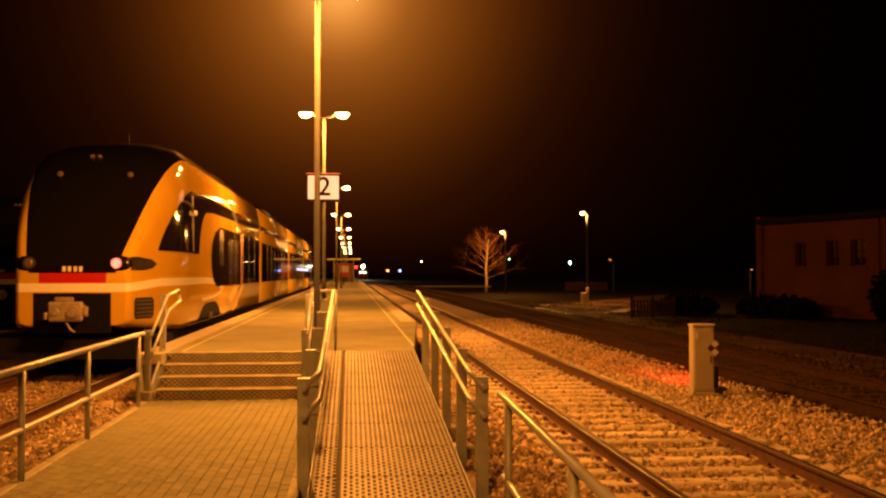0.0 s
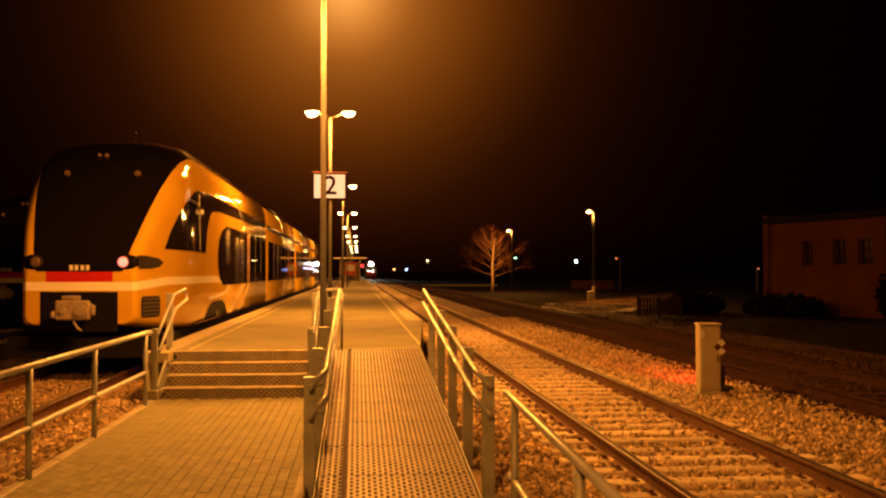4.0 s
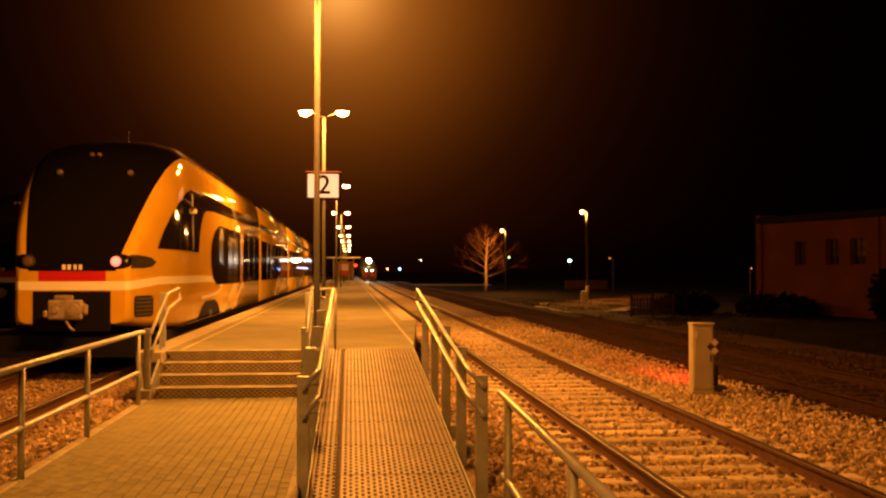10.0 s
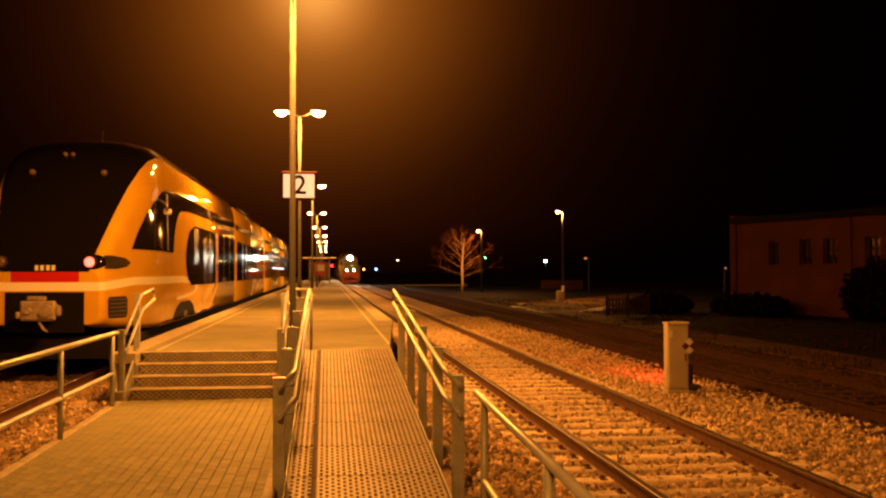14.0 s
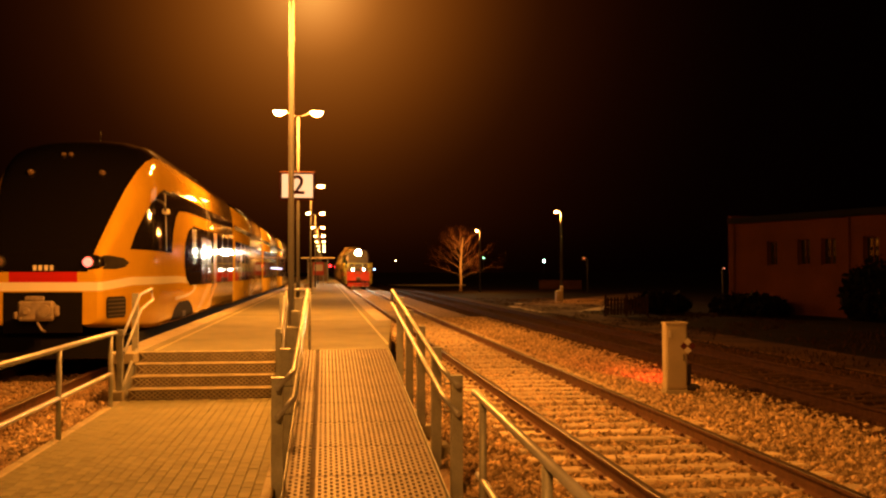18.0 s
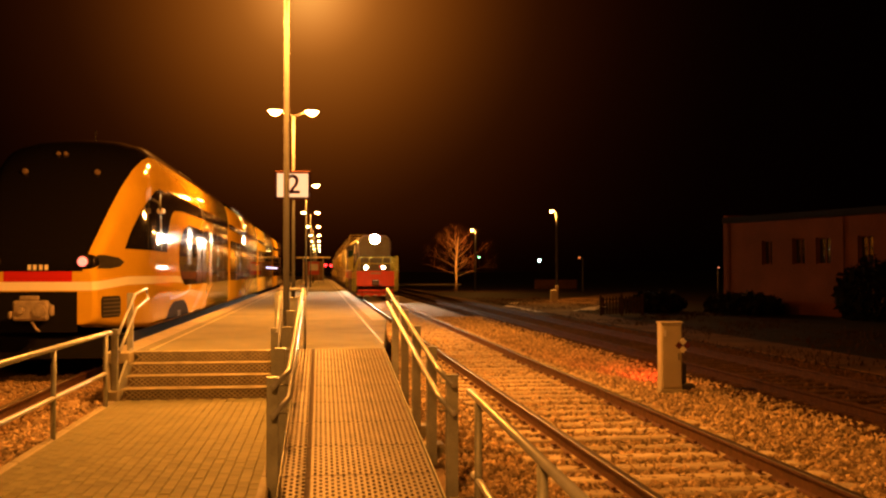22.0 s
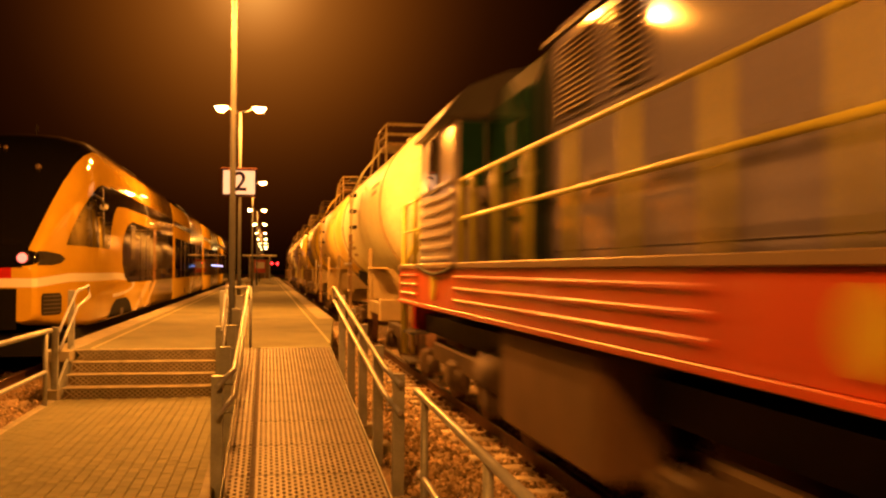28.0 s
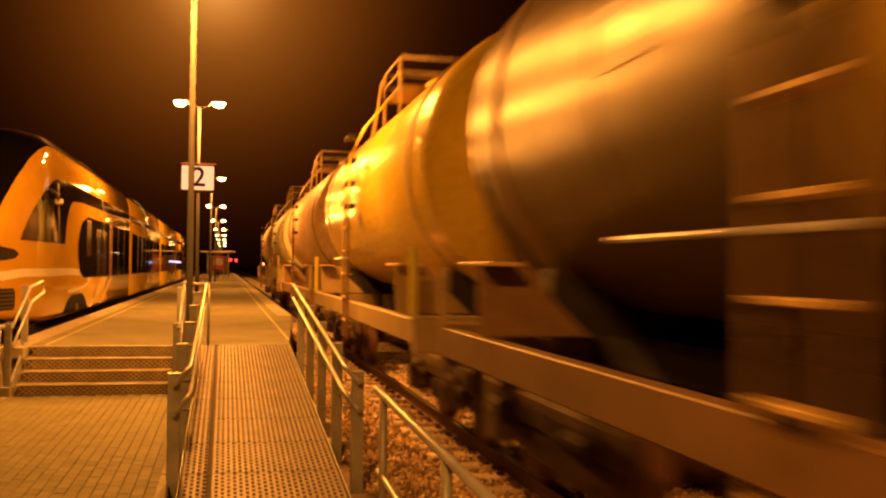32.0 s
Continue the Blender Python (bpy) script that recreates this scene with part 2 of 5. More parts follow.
for xc, nm in TRACKS:
    tr = thing("track", f"broad-gauge railway track on concrete sleepers, {nm} line", "railway track", (xc, 0, 0), "tracks", "structure")
    for side in (-0.78, 0.78):
        for k in range(-1, 15):
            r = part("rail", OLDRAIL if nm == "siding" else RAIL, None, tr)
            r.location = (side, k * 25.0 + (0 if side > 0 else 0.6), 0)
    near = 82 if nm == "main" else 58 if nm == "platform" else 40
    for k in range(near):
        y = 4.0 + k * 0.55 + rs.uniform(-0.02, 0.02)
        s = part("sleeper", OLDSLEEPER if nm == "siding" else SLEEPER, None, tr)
        s.location, s.rotation_euler = (rs.uniform(-0.015, 0.015), y, rs.uniform(-0.006, 0.006) - (0.045 if nm == "platform" else 0.0)), (0, 0, rs.uniform(-0.01, 0.01))
        if nm == "main" and k < 34:
            for side in (-0.78, 0.78):
                part("rail_clip", CLIP, None, tr).location = (side, y, 0)
    rest = Build()
    for k in range(near, 330):
        y = 4.0 + k * 0.55
        rest.prism([(y - 0.145, -0.34), (y + 0.145, -0.34), (y + 0.09, -0.152), (y - 0.09, -0.152)], "x", -1.32, 1.32)
    tagged(part("far_sleepers", rest, OLDWOOD if nm == "siding" else CONC, tr), kind="stuff")
    del rest


def stones(name, label, x0, x1, y0, y1, count, seed, keep=lambda x, y: True, size=(0.015, 0.035), material=None):
    """Loose broken stones, thicker near the camera."""
    rn = np.random.RandomState(seed)
    base = np.array([(1, 0, 0), (-1, 0, 0), (0, 1, 0), (0, -1, 0), (0, 0, 1), (0, 0, -1)], float)
    tri = [(0, 2, 4), (2, 1, 4), (1, 3, 4), (3, 0, 4), (2, 0, 5), (1, 2, 5), (3, 1, 5), (0, 3, 5)]
    vs, fs = [], []
    done = 0
    while done < count:
        x = rn.uniform(x0, x1)
        y = y0 + (y1 - y0) * rn.uniform() ** 1.7
        if not keep(x, y):
            done += 0.25
            continue
        s = rn.uniform(*size) * (1.0 + 0.5 * (rn.uniform() < 0.07))
        q = Euler(rn.uniform(0, 6.28, 3)).to_matrix()
        p = (base * (s * rn.uniform(0.65, 1.35, (6, 1))) * rn.uniform(0.7, 1.3, 3)) @ np.array(q).T
        p += (x, y, BZ + s * 0.25 + rn.uniform(0, 0.035))
        k = len(vs)
        vs += p.tolist()
        fs += [(a + k, b_ + k, c + k) for a, b_, c in tri]
        done += 1
    me = bpy.data.meshes.new(name)
    me.from_pydata(vs, [], fs)
    me.materials.append(material or STONE_LOOSE)
    return tagged(new(name, me), label, "ballast", kind="stuff")


STONE_LOOSE = mat("loose_stone", (0.60, 0.46, 0.30), 0.85, 0, 0.5, 9, 45, 0.3)
n_, l_ = STONE_LOOSE.node_tree.nodes, STONE_LOOSE.node_tree.links
geo = n_.new("ShaderNodeNewGeometry")
hue = n_.new("ShaderNodeHueSaturation")
mr = n_.new("ShaderNodeMapRange")
mr.inputs["To Min"].default_value, mr.inputs["To Max"].default_value = 0.35, 1.45
l_.new(geo.outputs["Random Per Island"], mr.inputs["Value"])
l_.new(mr.outputs[0], hue.inputs["Value"])
src = n_["Principled BSDF"].inputs["Base Color"].links[0].from_socket
l_.new(src, hue.inputs["Color"])
l_.new(hue.outputs[0], n_["Principled BSDF"].inputs["Base Color"])


def clear_right(x, y):
    return abs(x - XT - 0.78) > 0.09 and abs(x - XT + 0.78) > 0.09


def clear_left(x, y):
    return abs(x - XL - 0.78) > 0.09 and x < -2.98


stones("loose_ballast", "loose broken ballast stones round the rails", 1.2, 6.7, 5.5, 42, 62000, 11, clear_right)
# stones by the siding carry the missing light in their dark colour
stones("loose_ballast", "loose stones about the siding, coloured dark for their lack of light", 6.3, 10.0, 6.5, 42, 16000, 14, lambda x, y: abs(x - 7.75 - 0.78) > 0.09 and abs(x - 7.75 + 0.78) > 0.09, material=mat("dimmed_siding_stone", (0.085, 0.045, 0.022), 0.9, 0, 0.7, 6, 40, 0.3, spec=0.04))
stones("loose_ballast", "brown loose stones beside the paved path", -7.6, -2.98, 7.5, 24, 21000, 12, clear_left, material=mat("brown_loose_stone", (0.36, 0.25, 0.14), 0.9, 0, 0.7, 9, 40, 0.3))
stones("loose_ballast", "pale stones heaped against the path's edge", -3.6, -2.95, 7.5, 15, 4200, 13, clear_left, (0.03, 0.06))

# paved approach path
path_bed = Build().box(-2.86, 1.25, -6.0, 8.05, -0.30, GZ - 0.012).box(-2.86, -0.42, 8.05, 15.4, -0.30, GZ - 0.012)
single("path_bed", path_bed, JOINT, "sandy joints under the paving", "paving", kind="structure")
paving = thing("paved_path", "grey concrete block paving lit orange by sodium lamps", "pavement", kind="structure")
PAVER = Build()
w, h, c = 0.0488, 0.0985, 0.006
PAVER.add([(-w, -h, -0.05), (w, -h, -0.05), (w, h, -0.05), (-w, h, -0.05), (-w, -h, -c), (w, -h, -c), (w, h, -c), (-w, h, -c),
           (-w + c, -h + c, 0), (w - c, -h + c, 0), (w - c, h - c, 0), (-w + c, h - c, 0)],
          [(0, 1, 5, 4), (1, 2, 6, 5), (2, 3, 7, 6), (3, 0, 4, 7), (4, 5, 9, 8), (5, 6, 10, 9), (6, 7, 11, 10), (7, 4, 8, 11), (8, 9, 10, 11)])
PAVER = PAVER.mesh("paver")
PAVER.materials.append(PAVE)
rp = random.Random(9)
loose = Build()
count = 0
pv = [v.co.copy() for v in PAVER.vertices]
pf = [tuple(p.vertices) for p in PAVER.polygons]
for iy in range(0, 108):
    for ix in range(23):
        x = -2.78 + ix * 0.1015
        y = 4.0 + iy * 0.2 + (0.1 if ix % 2 else 0.0)
        if y > 14.5 or y < 4:
            continue
        z = GZ + rp.uniform(-0.0025, 0.0025)
        tilt = (rp.uniform(-0.008, 0.008), rp.uniform(-0.012, 0.012), rp.uniform(-0.006, 0.006))
        if 7.4 < y < 10.2 and count < 300:
            o = part("paver", PAVER, None, paving)
            o.location, o.rotation_euler = (x, y, z), tilt
            count += 1
        else:
            m4 = Matrix.Translation((x, y, z)) @ Euler(tilt).to_matrix().to_4x4()
            loose.add([m4 @ p for p in pv], pf)
PAVE2 = mat("paver_concrete_far", (0.228, 0.225, 0.130), 0.8, 0, 0.22, 3, 70, 0.2)
tagged(part("paving_blocks", loose, PAVE2, paving), kind="stuff")
del loose
KERB = Build().box(-0.05, 0.05, -0.49, 0.49, -0.22, 0.0, 0.012).mesh("kerb_stone")
KERB.materials.append(COPE)
for k in range(11):
    part("kerb_stone", KERB, None, paving).location = (-0.475, 4.5 + k, GZ + 0.004)
    part("kerb_stone", KERB, None, paving).location = (-2.89, 4.5 + k, GZ + 0.002)

# island platform
plat = thing("platform", "long island platform with asphalt top and pale concrete edges", "platform", kind="structure")
top = Build().prism([(-2.78, 15.62), (0.97, 15.62), (1.60, 24.73), (1.225, 24.73), (1.225, 330), (-2.78, 330)], "z", 0.0, PZ)
part("platform_top", top, ASPH, plat)
wall = Build().prism([(-3.10, 15.2), (-2.78, 15.62), (-2.78, 330), (-3.10, 330)], "z", -0.34, PZ - 0.16)
wall.box(1.23, 1.54, 24.75, 330, -0.34, PZ - 0.16)
part("platform_wall", wall, COPE, plat, "weathered concrete platform wall")
COPING = Build().box(-0.19, 0.19, 0.01, 1.49, -0.155, 0.004, 0.012).mesh("coping_slab")
COPING.materials.append(COPE)
for k in range(90):
    part("coping_slab", COPING, None, plat).location = (-2.97, 15.2 + 1.5 * k, PZ)
    if k > 5:
        part("coping_slab", COPING, None, plat).location = (1.42, 15.75 + 1.5 * k, PZ)
line = Build().box(-2.585, -2.54, 15.7, 300, PZ, PZ + 0.004)
part("warning_line", line, YELLOW, plat, "worn yellow warning line")
line = Build().box(1.0, 1.045, 16.6, 300, PZ, PZ + 0.004)
part("warning_line", line, YELLOW, plat, "worn yellow warning line")
b = Build().box(-2.86, -0.55, 15.57, 15.615, -0.34, PZ - 0.02)
part("end_wall", b, COPE, plat)

# ---------------------------------------------------------------- steps
steps = thing("steps", "galvanised grating steps up to the platform", "steps", (0, 0, 0))
RISE = (PZ - GZ) / 4
GRATE = mat("galvanised_grating", (0.175, 0.15, 0.135), 0.55, 0.15, 0.3, 4, 50, 0.15)
RISERBACK = mat("shaded_riser_plate", (0.20, 0.14, 0.095), 0.8, 0.1, 0.3, 4, 40, 0.2)
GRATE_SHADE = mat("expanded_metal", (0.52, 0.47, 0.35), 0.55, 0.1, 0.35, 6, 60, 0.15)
for k in range(4):
    z1 = GZ + RISE * (k + 1)
    y0 = 14.62 + 0.30 * k
    b = Build()
    # expanded-metal riser: crossed diagonal strips
    n = 26
    for i in range(n):
        x = -2.68 + i * (2.04 / n)
        for s in (-1, 1):
            b.add([(x - s * 0.075, y0, z1 - RISE + 0.01), (x - s * 0.075 + 0.026, y0, z1 - RISE + 0.01), (x + s * 0.075 + 0.026, y0, z1 - 0.03), (x + s * 0.075, y0, z1 - 0.03),
                   (x - s * 0.075, y0 + 0.006, z1 - RISE + 0.01), (x - s * 0.075 + 0.026, y0 + 0.006, z1 - RISE + 0.01), (x + s * 0.075 + 0.026, y0 + 0.006, z1 - 0.03), (x + s * 0.075, y0 + 0.006, z1 - 0.03)],
                  [(0, 1, 2, 3), (4, 7, 6, 5), (0, 4, 5, 1), (2, 6, 7, 3), (0, 3, 7, 4), (1, 5, 6, 2)])
    tagged(part("riser", b, GRATE_SHADE, steps), kind="stuff")
    # added sheet, coloured for the shade behind the riser mesh
    part("riser_backing", Build().box(-2.76, -0.60, y0 + 0.05, y0 + 0.056, z1 - RISE, z1 - 0.026), RISERBACK, steps)
    b = Build().box(-2.78, -0.58, y0 - 0.003, y0 + 0.045, z1 - 0.022, z1, 0.004)
    part("nosing", b, GRATE_SHADE, steps)
    b = Build()
    for i in range(33):
        x = -2.76 + i * 0.0677
        b.box(x, x + 0.022, y0 + 0.046, y0 + 0.30, z1 - 0.025, z1 - 0.003)
    for i in range(6):
        b.box(-2.76, -0.60, y0 + 0.06 + i * 0.042, y0 + 0.07 + i * 0.042, z1 - 0.018, z1 - 0.001)
    part("tread", b, GRATE_SHADE, steps)
for x in (-2.82, -0.575):
    b = Build().prism([(14.55, GZ), (14.55, GZ + 0.20), (15.55, PZ + 0.05), (15.60, PZ + 0.05), (15.60, PZ - 0.18), (14.75, GZ)], "x", x - 0.015, x + 0.015)
    part("stringer", b, GALV, steps)
b = Build().box(-2.98, -2.80, 14.50, 14.75, GZ - 0.1, GZ + 0.14, 0.015)
part("footing", b, COPE, steps, "pale concrete footing")

# ---------------------------------------------------------------- ramp
RX0, RX1, RY0, RY1 = -0.33, 0.96, 7.6, 15.62
rampt = thing("ramp", "galvanised steel grating ramp up to the platform", "ramp")
slope = (PZ - GZ) / (RY1 - RY0)


def ramp_z(y):
    return min(PZ, max(GZ, GZ + (y - RY0) * slope))


PANEL, BACKING = Build(), Build()
pl_ = (RY1 - RY0) / 8
nb = 27
gap_x = (RX1 - RX0 - 0.04) / (nb - 1)
for i in range(nb):
    x = RX0 + 0.02 + i * gap_x
    if not -0.15 < x < -0.10:
        PANEL.box(x - 0.011, x + 0.011, 0.0, pl_ - 0.012, -0.032, 0.0)
# added sheet below the bars, dark in colour for the shade in the gaps
BACKING.box(RX0 + 0.004, RX1 - 0.004, 0.0, pl_ - 0.012, -0.028, -0.015)
ny = 9
for i in range(ny):
    y = 0.03 + (i + 0.25) * (pl_ - 0.05) / ny
    for j in range(nb - 1):
        x = RX0 + 0.02 + j * gap_x
        if j != 4:
            y_ = y + (0.053 if j % 2 else 0.0)
            PANEL.box(x + 0.009, x + gap_x - 0.009, y_ - 0.022, y_ + 0.022, -0.014, 0.001)
PANEL = PANEL.mesh("grating_panel")
PANEL.materials.append(GRATE)
BACKING = BACKING.mesh("drip_tray")
GAP_SHADE = mat("gap_shade", (0.075, 0.05, 0.048), 0.8, 0.1, 0.4, 4, 40, 0.2)
for k in range(8):
    o = part("grating_panel", PANEL, None, rampt)
    o.location, o.rotation_euler = (0, RY0 + k * pl_, GZ + k * pl_ * slope), (math.atan(slope), 0, 0)
    o = part("drip_tray", BACKING, GAP_SHADE, rampt, "dark sheet added under the grating for its shaded gaps")
    o.location, o.rotation_euler = (0, RY0 + k * pl_, GZ + k * pl_ * slope), (math.atan(slope), 0, 0)
for x in (RX0 - 0.008, RX1 + 0.008):
    b = Build().prism([(RY0, GZ - 0.10), (RY1, PZ - 0.16), (RY1, PZ + 0.02), (RY0, GZ + 0.02)], "x", x - 0.006, x + 0.006)
    part("stringer", b, GALV, rampt)
for k in range(9):
    y = RY0 + 0.3 + k * 0.92
    part("cross_beam", Build().box(RX0, RX1, y, y + 0.05, ramp_z(y) - 0.12, ramp_z(y) - 0.05), GALV, rampt)
for y in (11.9, 13.5, 15.2):
    for x in (RX0 + 0.06, RX1 - 0.06):
        part("support_leg", Build().box(x - 0.06, x + 0.06, y - 0.10, y + 0.10, -0.30, ramp_z(y) - 0.1), GALV, rampt)
for y in (10.6, 11.9, 13.2):
    part("foundation_block", Build().box(0.96, 1.30, y - 0.14, y + 0.14, -0.34, -0.07, 0.02), COPE, rampt, "pale concrete footing")


def railing(name, label, post_x, rail_x, posts, rails, post_w=0.05):
    """posts: (y, top z, bottom z); rails: paths of pipe."""
    t = thing(name, label, "railing", group="railings")
    for y, z1, z0 in posts:
        b = Build()
        b.box(post_x - post_w, post_x - post_w + 0.008, y - 0.05, y + 0.05, z0, z1, 0.002)
        b.box(post_x + post_w - 0.008, post_x + post_w, y - 0.05, y + 0.05, z0, z1, 0.002)
        b.box(post_x - post_w + 0.008, post_x + post_w - 0.008, y - 0.049, y - 0.041, z0, z1)
        b.box(post_x - post_w - 0.004, post_x + post_w + 0.004, y - 0.054, y + 0.054, z1, z1 + 0.008, 0.002)
        part("post", b, GALV, t)
        for path in rails:
            zz = np.interp(y, [p[1] for p in path], [p[2] for p in path]) if path[0][1] < path[-1][1] else None
            if zz is not None and path[0][1] < y < path[-1][1] and abs(rail_x - post_x) > 0.03:
                part("bracket", Build().tube([(post_x, y, min(z1 - 0.03, zz - 0.05)), (rail_x, y, zz - 0.05), (rail_x, y, zz)], 0.009, 6), GALV, t)
    for path in rails:
        part("handrail", Build().tube(path, 0.024, 10), PIPE, t, "worn round steel pipe")
    return t


def rz(y, up):
    return ramp_z(y) + up


PY = (8.6, 10.2, 11.85, 13.5, 15.2)
for sx, px in ((1.02, 1.12), (-0.27, -0.40)):
    top_path = [(px, 8.45, rz(8.6, 0.76)), (sx, 8.75, rz(8.75, 0.86)), (sx, 15.45, 1.465), (sx, 15.55, 1.44), (sx, 15.55, 1.27)]
    low_path = [(px, 8.45, rz(8.6, 0.52)), (sx, 8.75, rz(8.75, 0.63)), (sx, 15.55, 1.27)]
    railing("ramp_railing", "galvanised steel handrail on posts along the ramp", px, sx,
            [(y, rz(y, 0.83), -0.25) for y in PY], [top_path, low_path])

cross = thing("cross_rail", "short galvanised rail joining the step and ramp handrails", "railing", group="railings")
for x in (-0.60, -0.24):
    part("post", Build().tube([(x, 15.64, PZ), (x, 15.64, 1.46)], 0.020, 8), GALV, cross)
part("handrail", Build().tube([(-0.62, 15.64, 1.47), (-0.22, 15.64, 1.47)], 0.022, 10), PIPE, cross)
# railing along the paved path's outer edge
t = thing("path_railing", "two-bar tubular steel barrier beside the paved path", "railing", group="railings")
for y in (4.6, 6.7, 9.1, 11.3, 13.95):
    part("post", Build().tube([(-2.86, y, -0.3), (-2.86, y, 0.90)], 0.030, 12), GALV, t)
part("handrail", Build().tube([(-2.86, 3.6, 0.915), (-2.86, 14.1, 0.915), (-2.86, 14.25, 0.905)], 0.032, 12), PIPE, t)
part("handrail", Build().tube([(-2.86, 3.6, 0.38), (-2.86, 13.95, 0.38)], 0.026, 12), PIPE, t)
t = thing("path_railing", "two-bar tubular steel barrier beside the track", "railing", group="railings")
for x, y in ((0.99, 2.4), (1.045, 4.7), (1.105, 7.05)):
    part("post", Build().tube([(x, y, -0.3), (x, y, 0.82)], 0.028, 12), GALV, t)
part("handrail", Build().tube([(0.965, 1.5, 0.84), (1.11, 7.38, 0.84), (1.112, 7.48, 0.835)], 0.027, 12), PIPE, t)
part("handrail", Build().tube([(0.965, 1.5, 0.27), (1.105, 7.05, 0.27), (1.11, 7.3, 0.26)], 0.024, 12), PIPE, t)

# railings beside the steps
for x, cx in ((-2.86, -2.80), (-0.66, -0.62)):
    t = thing("step_railing", "galvanised handrail with flat posts beside the steps", "railing", group="railings")
    for y, z0, z1 in ((14.55, GZ - 0.1, 0.94), (15.7, PZ - 0.15, 1.42)):
        b = Build().box(x - 0.045, x + 0.045, y - 0.035, y + 0.035, z0, z1, 0.006)
        part("post", b, GALV, t)
    part("handrail", Build().tube([(cx, 14.45, 0.86), (cx, 15.75, 1.40), (cx, 16.75, 1.47), (cx + 0.02, 16.78, 1.30), (cx + 0.02, 15.75, 1.18), (cx + 0.02, 14.45, 0.62)], 0.021, 10), PIPE, t)

# ---------------------------------------------------------------- parked multiple unit
NY = 18.05                                  # front of the nose
S_ = [0.0, 0.06, 0.18, 0.4, 0.8, 1.3, 1.9, 2.5, 3.1, 3.8, 5.0, 5.6, 100.0]
W_ = [0.90, 0.97, 1.01, 1.08, 1.19, 1.31, 1.40, 1.46, 1.48, 1.48, 1.48, 1.48, 1.48]
T_ = [1.80, 2.00, 2.18, 2.44, 2.90, 3.42, 3.92, 4.26, 4.43, 4.50, 4.52, 4.52, 4.52]
B_ = [0.84, 0.82, 0.80, 0.76, 0.72, 0.68, 0.64, 0.61, 0.60, 0.60, 0.60, 0.60, 0.60]


def half_profile(s):
    """Half section of the body at s metres behind the nose tip, from the middle of the floor to the middle of the roof."""
    w, zt, zb = np.interp(s, S_, W_), np.interp(s, S_, T_), np.interp(s, S_, B_)
    pts = [(0, zb), (w * 0.85, zb), (w - 0.02, zb + 0.05), (w, zb + 0.16)]
    sh = max(0.25, min(1.0, (zt - 2.0) / 2.3))          # shoulder size
    zs = zt - 1.15 * sh
    for k in range(1, 6):
        pts.append((w, zb + 0.16 + (zs - zb - 0.16) * k / 5))
    for k in range(1, 9):
        a = k / 8 * math.pi / 2
        pts.append((w - 0.50 * sh * (1 - math.cos(a)) ** 1.15, zs + 1.04 * sh * math.sin(a)))
    x1, z1 = pts[-1]
    pts += [(x1 * 0.75, z1 + 0.07 * sh), (x1 * 0.4, zt - 0.01 * sh), (0, zt)]
    return pts


def side_x(s, z):
    pts = [p for p in half_profile(s) if p[0] > 0.5]
    return float(np.interp(z, [p[1] for p in pts], [p[0] for p in pts]))


def skin_panel(b, outline, off=0.008, cols=10, rows=14, side=1):
    """A sheet that follows the body's side. outline: rows of (z, s from, s to)."""
    zs = [o[0] for o in outline]
    grid = []
    for i in range(rows + 1):
        z = zs[0] + (zs[-1] - zs[0]) * i / rows
        a, c = np.interp(z, zs, [o[1] for o in outline]), np.interp(z, zs, [o[2] for o in outline])
        grid.append([(side * (side_x(a + (c - a) * k / cols, z) + off), a + (c - a) * k / cols, z) for k in range(cols + 1)])
    b.loft(grid, caps=False, smooth=True, closed=False)
    return b


